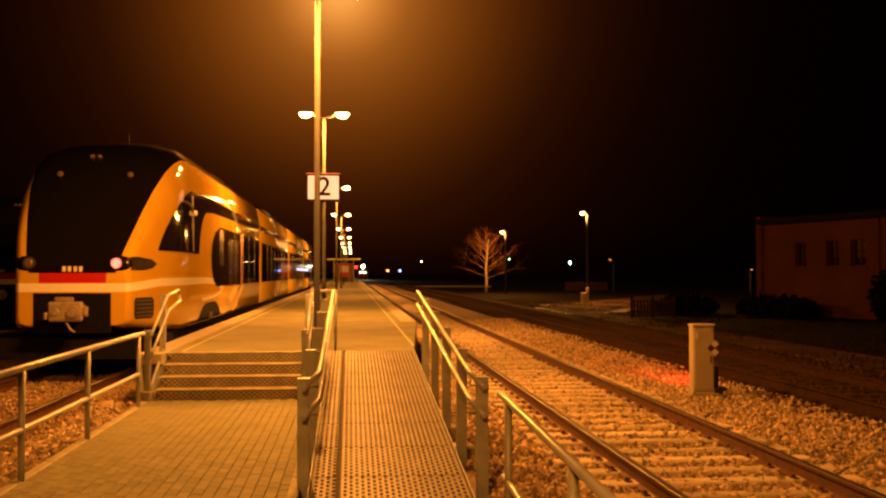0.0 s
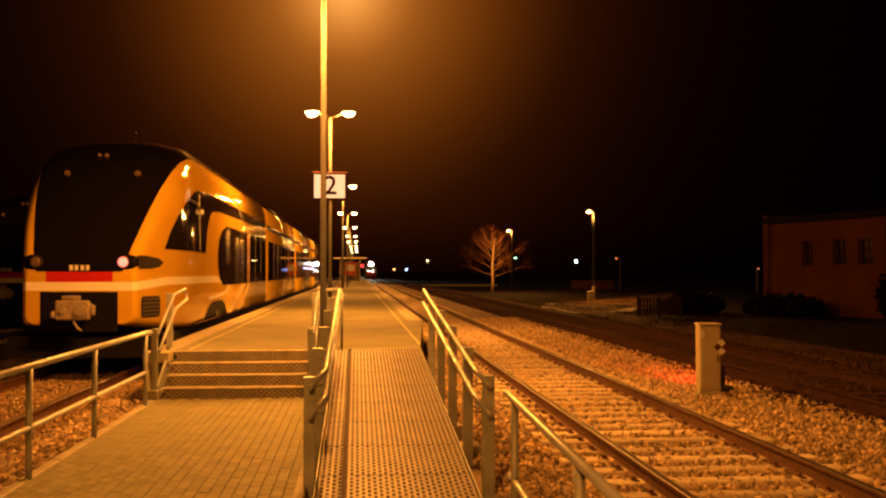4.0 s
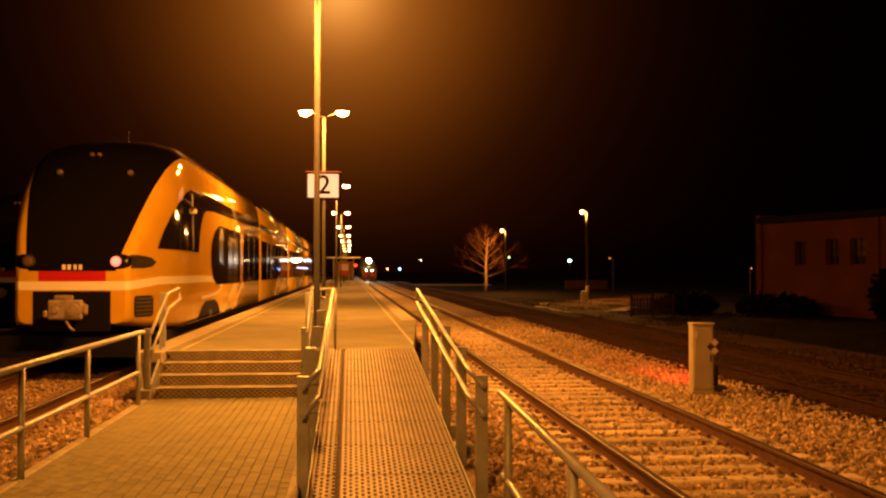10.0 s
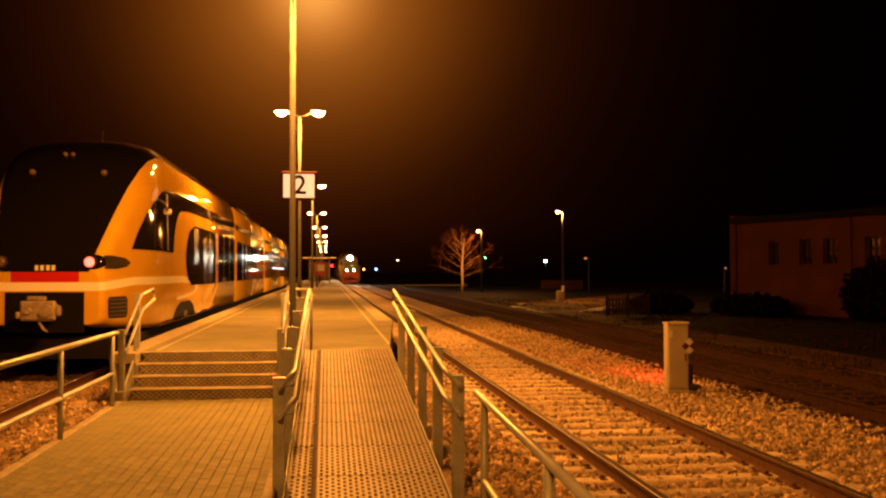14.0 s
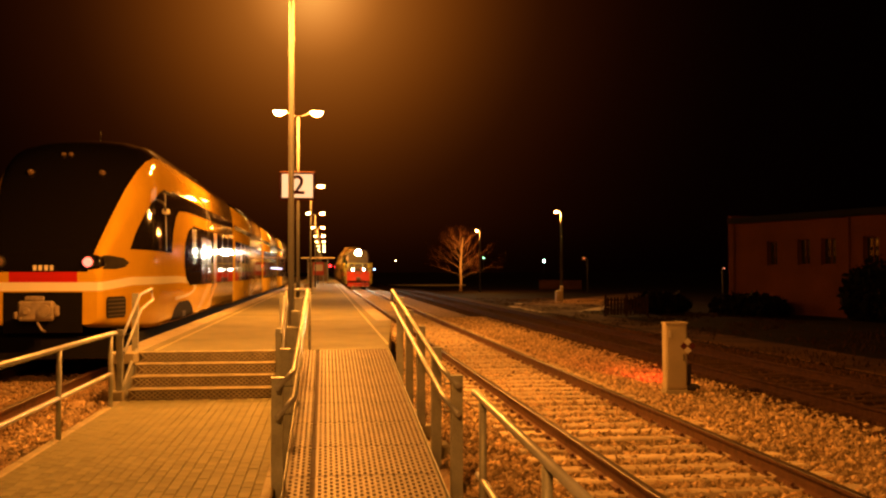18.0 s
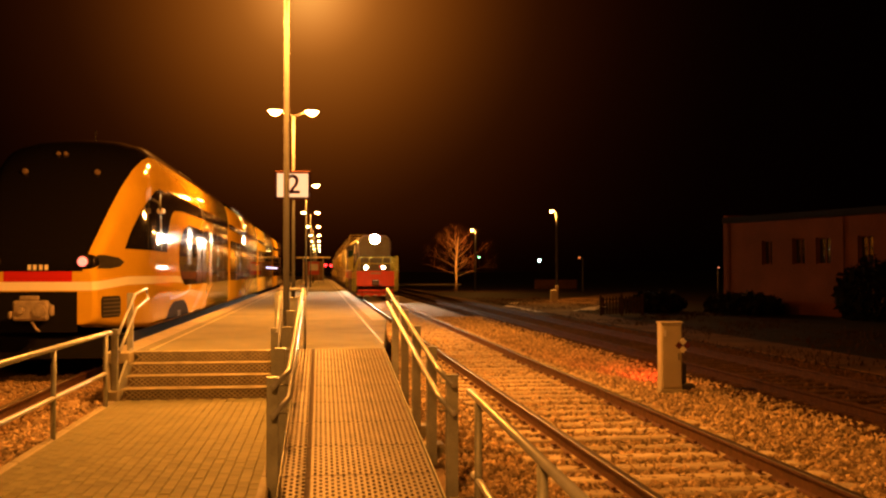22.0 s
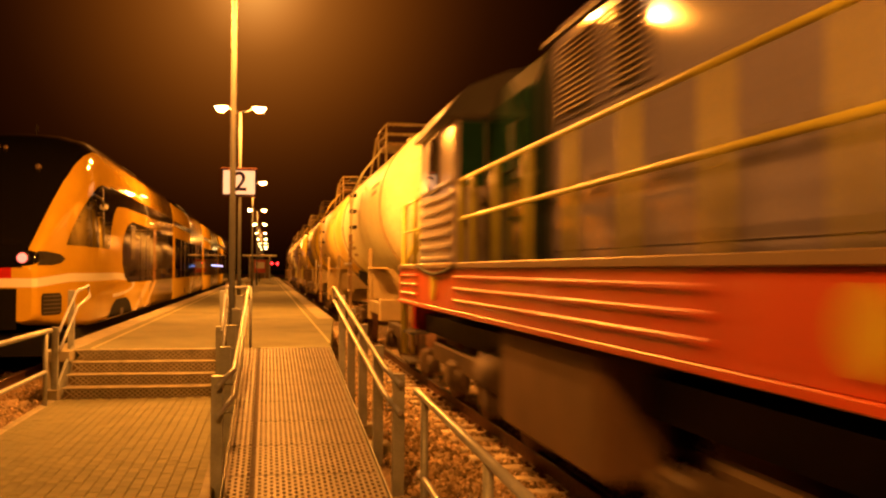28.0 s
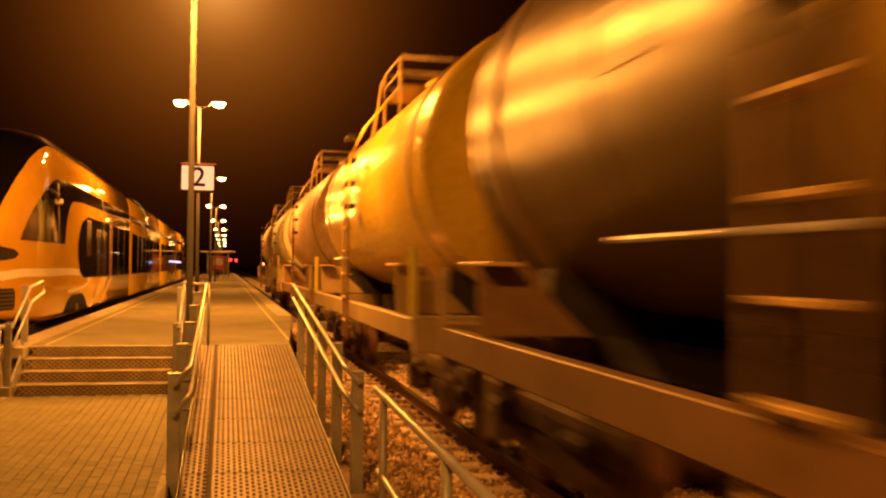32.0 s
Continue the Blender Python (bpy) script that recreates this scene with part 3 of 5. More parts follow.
def livery():
    """Orange paint with a black mask over windscreen and roof, a white band and a red strip."""
    m = mat("orange_livery", (0.56, 0.35, 0.026), 0.04, 0, 0.10, 1.5, 30, 0.0, spec=0.16)
    n, l = m.node_tree.nodes, m.node_tree.links
    p = n["Principled BSDF"]
    co = n.new("ShaderNodeTexCoord")
    sp = n.new("ShaderNodeSeparateXYZ")
    l.new(co.outputs["Object"], sp.inputs[0])

    def op(kind, a, b_=0.0):
        q = n.new("ShaderNodeMath")
        q.operation = kind
        if kind == "MULTIPLY_ADD":
            q.inputs[2].default_value = 0.30
        for i, v in enumerate((a, b_)):
            if isinstance(v, (int, float)):
                q.inputs[i].default_value = v
            else:
                l.new(v, q.inputs[i])
        return q.outputs[0]

    ax = op("ABSOLUTE", sp.outputs["X"])
    y, z = sp.outputs["Y"], sp.outputs["Z"]

    def both(*a):
        r = a[0]
        for k in a[1:]:
            r = op("MULTIPLY", r, k)
        return r

    def oval(half_length, half_height, mid):
        """Below 1 inside an oval whose centre lies over the first bogie."""
        u = op("DIVIDE", op("SUBTRACT", y, 5.2), half_length)
        v = op("DIVIDE", op("SUBTRACT", z, mid), half_height)
        return op("ADD", op("MULTIPLY", u, u), op("MULTIPLY", v, v))

    outer, inner = oval(3.7, 0.27, 1.385), oval(3.25, 0.16, 1.345)
    rise = op("MULTIPLY", op("MINIMUM", y, 1.2), 0.07)
    level = op("SUBTRACT", z, rise)
    straight = both(op("LESS_THAN", y, 5.2), op("GREATER_THAN", level, 1.42), op("LESS_THAN", level, 1.57))
    loop = both(op("GREATER_THAN", y, 5.199), op("LESS_THAN", outer, 1.0), op("GREATER_THAN", inner, 1.0))
    white = op("MAXIMUM", straight, loop)
    red = both(op("GREATER_THAN", z, 1.57), op("LESS_THAN", z, 1.75), op("LESS_THAN", y, 0.5), op("LESS_THAN", ax, 0.57))
    black = both(op("GREATER_THAN", z, 1.75), op("LESS_THAN", ax, op("MULTIPLY_ADD", z, 0.25)))
    u = op("DIVIDE", op("SUBTRACT", ax, 0.78), 0.24)
    v = op("DIVIDE", op("SUBTRACT", z, 1.92), 0.135)
    black = op("MAXIMUM", black, both(op("LESS_THAN", y, 0.4), op("LESS_THAN", op("ADD", op("MULTIPLY", u, u), op("MULTIPLY", v, v)), 1.0)))
    # coupler recess: its shade painted black on the nose
    gap = both(op("LESS_THAN", z, 1.40), op("LESS_THAN", y, 0.5), op("LESS_THAN", ax, 0.66))
    pale = both(op("GREATER_THAN", y, 7.0), op("GREATER_THAN", outer, 1.0), op("LESS_THAN", z, 1.42))
    col = p.inputs["Base Color"].links[0].from_socket
    for mask, c in ((pale, (0.66, 0.46, 0.07)), (white, (0.80, 0.78, 0.72)), (red, (0.45, 0.02, 0.015)), (black, (0.006, 0.005, 0.005)), (gap, (0.006, 0.005, 0.005))):
        mx = n.new("ShaderNodeMix")
        mx.data_type = "RGBA"
        l.new(mask, mx.inputs["Factor"])
        l.new(col, mx.inputs["A"])
        mx.inputs["B"].default_value = (*c, 1)
        col = mx.outputs["Result"]
    l.new(col, p.inputs["Base Color"])
    return m


LIVERY = livery()
REDLAMP = glow("red_tail_light", (1.0, 0.16, 0.11), 3.0)
DIMLAMP = mat("unlit_lamp_glass", (0.13, 0.09, 0.06), 0.2, 0, 0.2, 4, 20, 0)
GREY = mat("dark_grey_paint", (0.10, 0.09, 0.085), 0.5, 0.1, 0.3, 3, 40, 0.1)
ROOFGREY = mat("roof_grey", (0.13, 0.11, 0.10), 0.5, 0.1, 0.3, 2, 30, 0.1)
PALEO = mat("pale_orange_door", (0.75, 0.40, 0.07), 0.3, 0, 0.15, 2, 30, 0, coat=0.4)
REFLSTREAK = mat("painted_reflection", (0.86, 0.68, 0.30), 0.08, 0, 0.1, 2, 30, 0.0)
# near-black colour standing for shaded recesses, undersides and the shed's dark roof
PITCH = mat("shade_black", (0.007, 0.006, 0.005), 0.9, 0, 0.3, 4, 30, 0.1, spec=0.1)
COUPLER = mat("coupler_metal", (0.42, 0.36, 0.30), 0.5, 0.5, 0.4, 8, 50, 0.2)
BLUEGLOW = glow("blue_white_strip", (0.55, 0.55, 1.0), 2.5)
BANDBLACK = mat("glossy_black_band", (0.014, 0.010, 0.008), 0.035, 0, 0.2, 2, 10, 0.0, spec=0.22)
SILVERW = mat("window_seal", (0.04, 0.032, 0.028), 0.12, 0, 0.2, 4, 30, 0)


def multiple_unit():
    t = thing("passenger_train", "orange and black electric passenger train parked at the platform", "train")
    ss = [0.0, 0.03, 0.06, 0.11, 0.18, 0.28, 0.4, 0.6, 0.8, 1.05, 1.3, 1.6, 1.9, 2.2, 2.5, 2.8, 3.1, 3.45, 3.8, 4.4, 5.0, 12, 19.3]
    rings = []
    for s in ss:
        h_ = half_profile(s)
        rings.append([(x, s, z) for x, z in h_] + [(-x, s, z) for x, z in h_[-2:0:-1]])
    part("nose_body", Build().loft(rings, True), LIVERY, t, "orange nose with black windscreen and white band")
    for k in range(3):
        a = 19.6 + k * 17.0
        rr = []
        for s in (a, a + 16.7):
            h_ = half_profile(50)
            rr.append([(x, s, z) for x, z in h_] + [(-x, s, z) for x, z in h_[-2:0:-1]])
        part("coach_body", Build().loft(rr, True), LIVERY, t)
        g_ = []
        for s in (a - 0.32, a + 0.02):
            g_.append([(x * 0.94, s, 0.7 + (z - 0.6) * 0.94) for x, z in half_profile(50)] + [(-x * 0.94, s, 0.7 + (z - 0.6) * 0.94) for x, z in half_profile(50)[-2:0:-1]])
        part("gangway_bellows", Build().loft(g_, True), BLACK, t)
    # dark glazing
    win = [(2.17, 1.05, 4.40), (2.5, 1.30, 4.42), (2.9, 1.85, 4.5), (3.2, 2.45, 4.55), (3.4, 3.05, 4.55), (3.47, 3.5, 4.5)]
    for sd in (1, -1):
        part("cab_window", skin_panel(Build(), win, 0.010, side=sd), DARKGLASS, t)
        part("window_pillar", skin_panel(Build(), [(2.2, 3.75, 3.83), (3.38, 3.55, 3.66)], 0.018, 3, 6, sd), GREY, t)
        band = [(3.02, 4.4, 5.2), (3.2, 4.5, 5.9), (3.3, 4.55, 19.3), (3.5, 4.5, 19.3), (3.52, 4.6, 19.3)]
        part("upper_band", skin_panel(Build(), band, 0.009, 16, 8, sd), BANDBLACK, t, "black band above the windows")
        # curved sweep joining cab window and upper band
        part("window_sweep", skin_panel(Build(), [(2.17, 4.38, 4.62), (2.6, 4.40, 4.78), (2.95, 4.45, 5.15), (3.15, 4.5, 5.6), (3.32, 4.5, 6.4)], 0.0085, 8, 10, sd), DARKGLASS, t)
        glass = [(1.42, 7.6, 19.3), (1.55, 7.0, 19.3), (1.85, 6.62, 19.3), (2.15, 6.55, 19.3), (2.5, 6.75, 19.3), (2.8, 7.35, 19.3), (2.92, 8.2, 19.3)]
        part("window_band", skin_panel(Build(), glass, 0.009, 20, 10, sd), DARKGLASS, t, "long dark window band")
        for s0, s1, z0, z1, m_, nm in [(8.0, 8.8, 1.95, 2.85, SILVERW, "window_frame"), (9.9, 10.9, 1.42, 2.68, SILVERW, "door_glass"), (11.2, 12.2, 1.42, 2.68, SILVERW, "door_glass"),
                                       (13.05, 13.22, 1.42, 2.92, PALEO, "window_pillar"), (13.5, 13.62, 1.42, 2.92, PALEO, "window_pillar"), (15.4, 15.47, 1.42, 2.92, GREY, "window_pillar"), (17.3, 17.37, 1.42, 2.92, GREY, "window_pillar")]:
            part(nm, skin_panel(Build(), [(z0, s0, s1), (z1, s0, s1)], 0.018, 2, 2, sd), m_, t)
        for k in range(3):
            a = 19.6 + k * 17.0
            part("window_band", skin_panel(Build(), [(1.42, a + 0.6, a + 16.2), (2.9, a + 0.6, a + 16.2)], 0.009, 2, 2, sd), DARKGLASS, t)
            part("upper_band", skin_panel(Build(), [(3.3, a, a + 16.7), (3.5, a, a + 16.7)], 0.009, 2, 4, sd), BANDBLACK, t)
            for j, (d0, d1, m_) in enumerate(((3.2, 3.35, PALEO), (5.0, 5.1, PALEO), (7.2, 7.27, GREY), (9.4, 9.47, GREY), (11.6, 11.75, PALEO), (13.4, 13.5, PALEO))):
                part("window_pillar", skin_panel(Build(), [(1.42, a + d0, a + d1), (2.9, a + d0, a + d1)], 0.018, 1, 2, sd), m_, t)
        # roof equipment fairing along the edge
        part("step_gap", skin_panel(Build(), [(0.62, 24.6, 24.95), (0.95, 24.6, 24.95)], 0.012, 1, 2, sd), BLACK, t)
        part("step_gap", skin_panel(Build(), [(0.62, 36.4, 36.75), (0.95, 36.4, 36.75)], 0.012, 1, 2, sd), BLACK, t)
        # wheel arch as a flat black sheet for its shade, bogie frame shown through it
        arch = [(0.602, 4.4, 8.4), (0.75, 4.6, 8.25), (0.95, 5.05, 7.9), (1.06, 5.7, 7.3)]
        part("wheel_arch", skin_panel(Build(), arch, 0.006, 8, 6, sd), PITCH, t, "flat black panel painted as the shaded wheel arch")
        part("spring_cover", Build().box(min(sd * 1.3, sd * 1.495), max(sd * 1.3, sd * 1.495), 6.2, 6.8, 0.66, 0.86, 0.04), BLACK, t)
        # platform reflections on the lower side, painted as pale slanting panels
        for low, high in (((8.6, 9.3), (11.4, 12.7)), ((10.9, 11.3), (13.4, 14.1)), ((28.0, 28.9), (31.6, 32.9)), ((45.0, 45.9), (48.6, 49.9))):
            part("reflection_streak", skin_panel(Build(), [(0.68, *low), (1.40, *high)], 0.006, 2, 4, sd), REFLSTREAK, t, "pale slanting streak painted as a platform reflection")
        # nose lamp cluster
        part("lamp_housing", skin_panel(Build(), [(1.80, 0.03, 0.50), (1.84, 0.02, 0.85), (1.92, 0.03, 1.02), (2.0, 0.10, 0.80), (2.04, 0.14, 0.3)], 0.012, 8, 6, sd), BLACK, t)
        part("grille", skin_panel(Build(), [(0.93, 0.22, 0.82), (0.96, 0.18, 0.88), (1.28, 0.18, 0.88), (1.31, 0.22, 0.82)], 0.012, 5, 6, sd), BLACK, t)
        for j in range(5):
            part("grille_slat", skin_panel(Build(), [(0.965 + j * 0.07, 0.21, 0.85), (0.99 + j * 0.07, 0.21, 0.85)], 0.03, 4, 1, sd), GREY, t)
        part("mirror_arm", Build().tube([(sd * 1.43, 2.75, 3.22), (sd * 1.62, 2.65, 3.12), (sd * 1.64, 2.70, 2.98)], 0.025, 8), GREY, t)
        part("mirror", Build().box(min(sd * 1.56, sd * 1.70), max(sd * 1.56, sd * 1.70), 2.75, 2.90, 2.92, 3.02, 0.02), WHITE, t)
    for x in (-0.18, -0.04):
        part("roof_lamp", Build().lathe("y", (x, 2.02, 4.02), [(-0.05, 0.02), (-0.02, 0.045), (0.15, 0.045)], 12), DIMLAMP, t)
    lampz = 1.92
    for sd in (1, -1):
        b = Build().lathe("y", (sd * 0.745, -0.02, lampz), [(0.0, 0.10), (0.05, 0.115), (0.12, 0.115)], 20)
        part("lamp_ring", b, BLACK, t)
        b = Build().lathe("y", (sd * 0.745, -0.035, lampz), [(0.0, 0.05), (0.012, 0.085), (0.03, 0.09)], 20)
        part("tail_light" if sd > 0 else "lamp_glass", b, REDLAMP if sd > 0 else DIMLAMP, t, "glowing red marker light" if sd > 0 else "unlit lamp")
    for x in (-0.42, 0.42):
        part("upper_lamp", Build().lathe("y", (x * 1.55, 1.52, 3.62), [(-0.06, 0.03), (-0.02, 0.06), (0.2, 0.06)], 16), DIMLAMP, t)
    for i, x in enumerate((-0.14, -0.05, 0.05, 0.14)):
        part("number_bar", Build().box(x - 0.028, x + 0.028, -0.008, 0.01, 1.775, 1.865), WHITE, t, "pale painted number bar")
    # coupler before a flat black sheet painted as its shaded pocket
    cp = Build().box(-0.66, 0.66, -0.006, 0.02, 0.70, 1.40)
    part("coupler_pocket", cp, PITCH, t)
    b = Build().box(-0.30, 0.28, -0.42, -0.30, 0.92, 1.26, 0.03).box(-0.24, 0.24, -0.30, 0.05, 0.98, 1.20, 0.03)
    b.lathe("y", (0.14, -0.47, 1.09), [(0.0, 0.10), (0.06, 0.11)], 14).lathe("y", (-0.16, -0.47, 1.09), [(0.0, 0.05), (0.06, 0.07)], 12)
    b.box(-0.36, -0.30, -0.46, -0.30, 0.96, 1.08, 0.02).box(0.28, 0.36, -0.40, -0.30, 1.0, 1.18, 0.02)
    for cx_, cz_ in ((-0.25, 1.21), (0.23, 1.21), (-0.25, 0.97), (0.23, 0.97)):
        b.lathe("y", (cx_, -0.445, cz_), [(0.0, 0.018), (0.03, 0.022)], 8)
    b.box(-0.20, 0.12, -0.38, -0.32, 1.26, 1.34, 0.02)
    b.tube([(0.02, -0.42, 0.9), (0.10, -0.44, 0.78), (0.16, -0.42, 0.74)], 0.02, 6)
    part("coupler", b, COUPLER, t, "grey automatic coupler")
    # plough and underframe blackened for the dark void under the train
    part("snow_plough", Build().prism([(-0.05, 0.25), (0.35, 0.25), (0.35, 0.62), (0.1, 0.62)], "x", -1.25, 1.25), PITCH, t)
    part("underframe", Build().box(-1.35, 1.35, 0.6, 70.0, 0.30, 0.62), PITCH, t)
    for y0 in (5.6, 7.6, 27.0, 29.0, 44.5, 46.5):
        for sd in (1, -1):
            part("wheel", Build().lathe("x", (sd * 0.78, y0, 0.43), [(-0.07, 0.43), (0.05, 0.43), (0.06, 0.45), (0.07, 0.3)], 20), STEEL, t)
    # roof equipment
    for y0, y1, hh in ((6.5, 10.5, 0.16), (12.5, 15.5, 0.22), (22, 26, 0.2), (30, 34, 0.24), (40, 46, 0.2)):
        part("roof_unit", Build().box(-0.72, 0.72, y0, y1, 4.46, 4.52 + hh, 0.08), ROOFGREY, t)
    part("aerial", Build().tube([(0.1, 3.9, 4.46), (0.1, 3.95, 4.74)], 0.012, 6), BLACK, t)
    part("side_strip", skin_panel(Build(), [(1.95, 45.0, 61.0), (2.04, 45.0, 61.0)], 0.02, 2, 1, 1), BLUEGLOW, t, "blue-white emissive strip along the train side")
    t.location = (-4.84, NY, 0)
    return t


unit = multiple_unit()
second = copy_thing(unit, pose(-10.9, 32.4, 0))
second["label"] = "second orange passenger train standing in the dark behind"
for o in list(second.children):
    if o.name.startswith("tail_light"):
        bpy.data.objects.remove(o)

# ---------------------------------------------------------------- freight train: locomotive
LRED = mat("red_frame_paint", (0.62, 0.045, 0.012), 0.38, 0, 0.18, 2, 30, 0.05, coat=0.3)
LSIDE = mat("orange_red_sill_paint", (0.66, 0.085, 0.015), 0.38, 0, 0.2, 2, 30, 0.05, coat=0.3)
LHOOD = mat("grey_violet_hood_paint", (0.36, 0.34, 0.54), 0.07, 0, 0.18, 1.5, 30, 0.02)
LNOSE = mat("dark_grey_green_nose_paint", (0.10, 0.105, 0.09), 0.3, 0, 0.2, 2, 30, 0.03)
LCAB = mat("dark_green_cab_paint", (0.03, 0.055, 0.045), 0.12, 0, 0.2, 2, 30, 0.05, coat=0.3)
LYEL = mat("yellow_handrail_paint", (0.64, 0.60, 0.10), 0.42, 0, 0.2, 4, 40, 0.05)
GRIME = mat("grimy_running_gear", (0.12, 0.08, 0.05), 0.75, 0.1, 0.5, 4, 40, 0.3)
FUEL = mat("brown_fuel_tank", (0.17, 0.10, 0.05), 0.6, 0.1, 0.3, 2, 30, 0.2)
HEAD = glow("white_headlight", (1.0, 0.86, 0.62), 2600.0)
MARK = glow("white_marker_light", (1.0, 0.88, 0.66), 60.0)
REDGLASS = glow("red_marker_glass", (1.0, 0.05, 0.03), 2.0)
EMBLEM = mat("yellow_emblem", (0.66, 0.58, 0.05), 0.4, 0, 0.2, 6, 40, 0)
GREENGLASS = mat("green_tinted_glass", (0.02, 0.07, 0.045), 0.05, 0, 0.2, 2, 10, 0.0, spec=0.7)
WORN = mat("worn_grey_edge", (0.30, 0.22, 0.16), 0.4, 0.3, 0.3, 5, 40, 0.05)
LCABP = mat("grey_violet_cab_paint", (0.48, 0.42, 0.46), 0.22, 0, 0.18, 2, 30, 0.03, coat=0.3)
LOUVRE = mat("louvre_grey", (0.34, 0.29, 0.30), 0.45, 0.1, 0.2, 3, 30, 0.05)


def bogie(parent, yc, axles, wheel_r=0.525, half=1.02, spread=2.0):
    b = Build()
    for sd in (-1, 1):
        x = sd * half
        b.box(min(x, x + sd * 0.12), max(x, x + sd * 0.12), yc - spread * 0.62 - 0.45, yc + spread * 0.62 + 0.45, 0.55, 0.80, 0.03)
        for k in range(axles):
            y = yc + (k - (axles - 1) / 2) * spread
            b.box(min(x - sd * 0.02, x + sd * 0.2), max(x - sd * 0.02, x + sd * 0.2), y - 0.19, y + 0.19, 0.34, 0.68, 0.04)
            for dy in (-0.32, 0.32):
                b.lathe("z", (x + sd * 0.1, y + dy, 0.42), [(0, 0.09), (0.18, 0.09)], 10)
        b.box(min(x, x + sd * 0.1), max(x, x + sd * 0.1), yc - 0.35, yc + 0.35, 0.32, 0.56, 0.03)
        for k in range(5):
            b.lathe("z", (x + sd * 0.06, yc - 0.24 + k * 0.12, 0.34), [(0, 0.05), (0.22, 0.05)], 8)
    b.box(-half, half, yc - 0.25, yc + 0.25, 0.55, 0.85, 0.03)
    part("bogie_frame", b, GRIME, parent)
    for k in range(axles):
        y = yc + (k - (axles - 1) / 2) * spread
        w_ = Build().lathe("x", (0, y, wheel_r), [(-0.86, 0.12), (-0.85, 0.2), (-0.85, wheel_r - 0.06), (-0.84, wheel_r), (-0.73, wheel_r), (-0.72, wheel_r + 0.03), (-0.70, wheel_r + 0.03), (-0.70, 0.2), (-0.66, 0.1),
                                                   (0.66, 0.1), (0.70, 0.2), (0.70, wheel_r + 0.03), (0.72, wheel_r + 0.03), (0.73, wheel_r), (0.84, wheel_r), (0.85, wheel_r - 0.06), (0.85, 0.2), (0.86, 0.12)], 28)
        part("wheelset", w_, STEEL, parent)
        for sd in (-1, 1):
            part("axle_cover", Build().lathe("x", (sd * (half + 0.20), y, wheel_r), [(-0.03 if sd < 0 else 0.0, 0.13), (0.0 if sd < 0 else 0.03, 0.13)], 14), GRIME, parent)


def coupler(parent, y, sd, z=1.05):
    b = Build().box(-0.12, 0.12, min(y, y + sd * 0.45), max(y, y + sd * 0.45), z - 0.14, z + 0.12, 0.03)
    b.box(-0.24, 0.20, min(y + sd * 0.36, y + sd * 0.66), max(y + sd * 0.36, y + sd * 0.66), z - 0.20, z + 0.18, 0.05)
    part("coupler", b, GRIME, parent)
    part("brake_hose", Build().tube([(0.35, y, z - 0.1), (0.36, y + sd * 0.2, z - 0.25), (0.34, y + sd * 0.3, z - 0.5)], 0.025, 8), BLACK, parent)


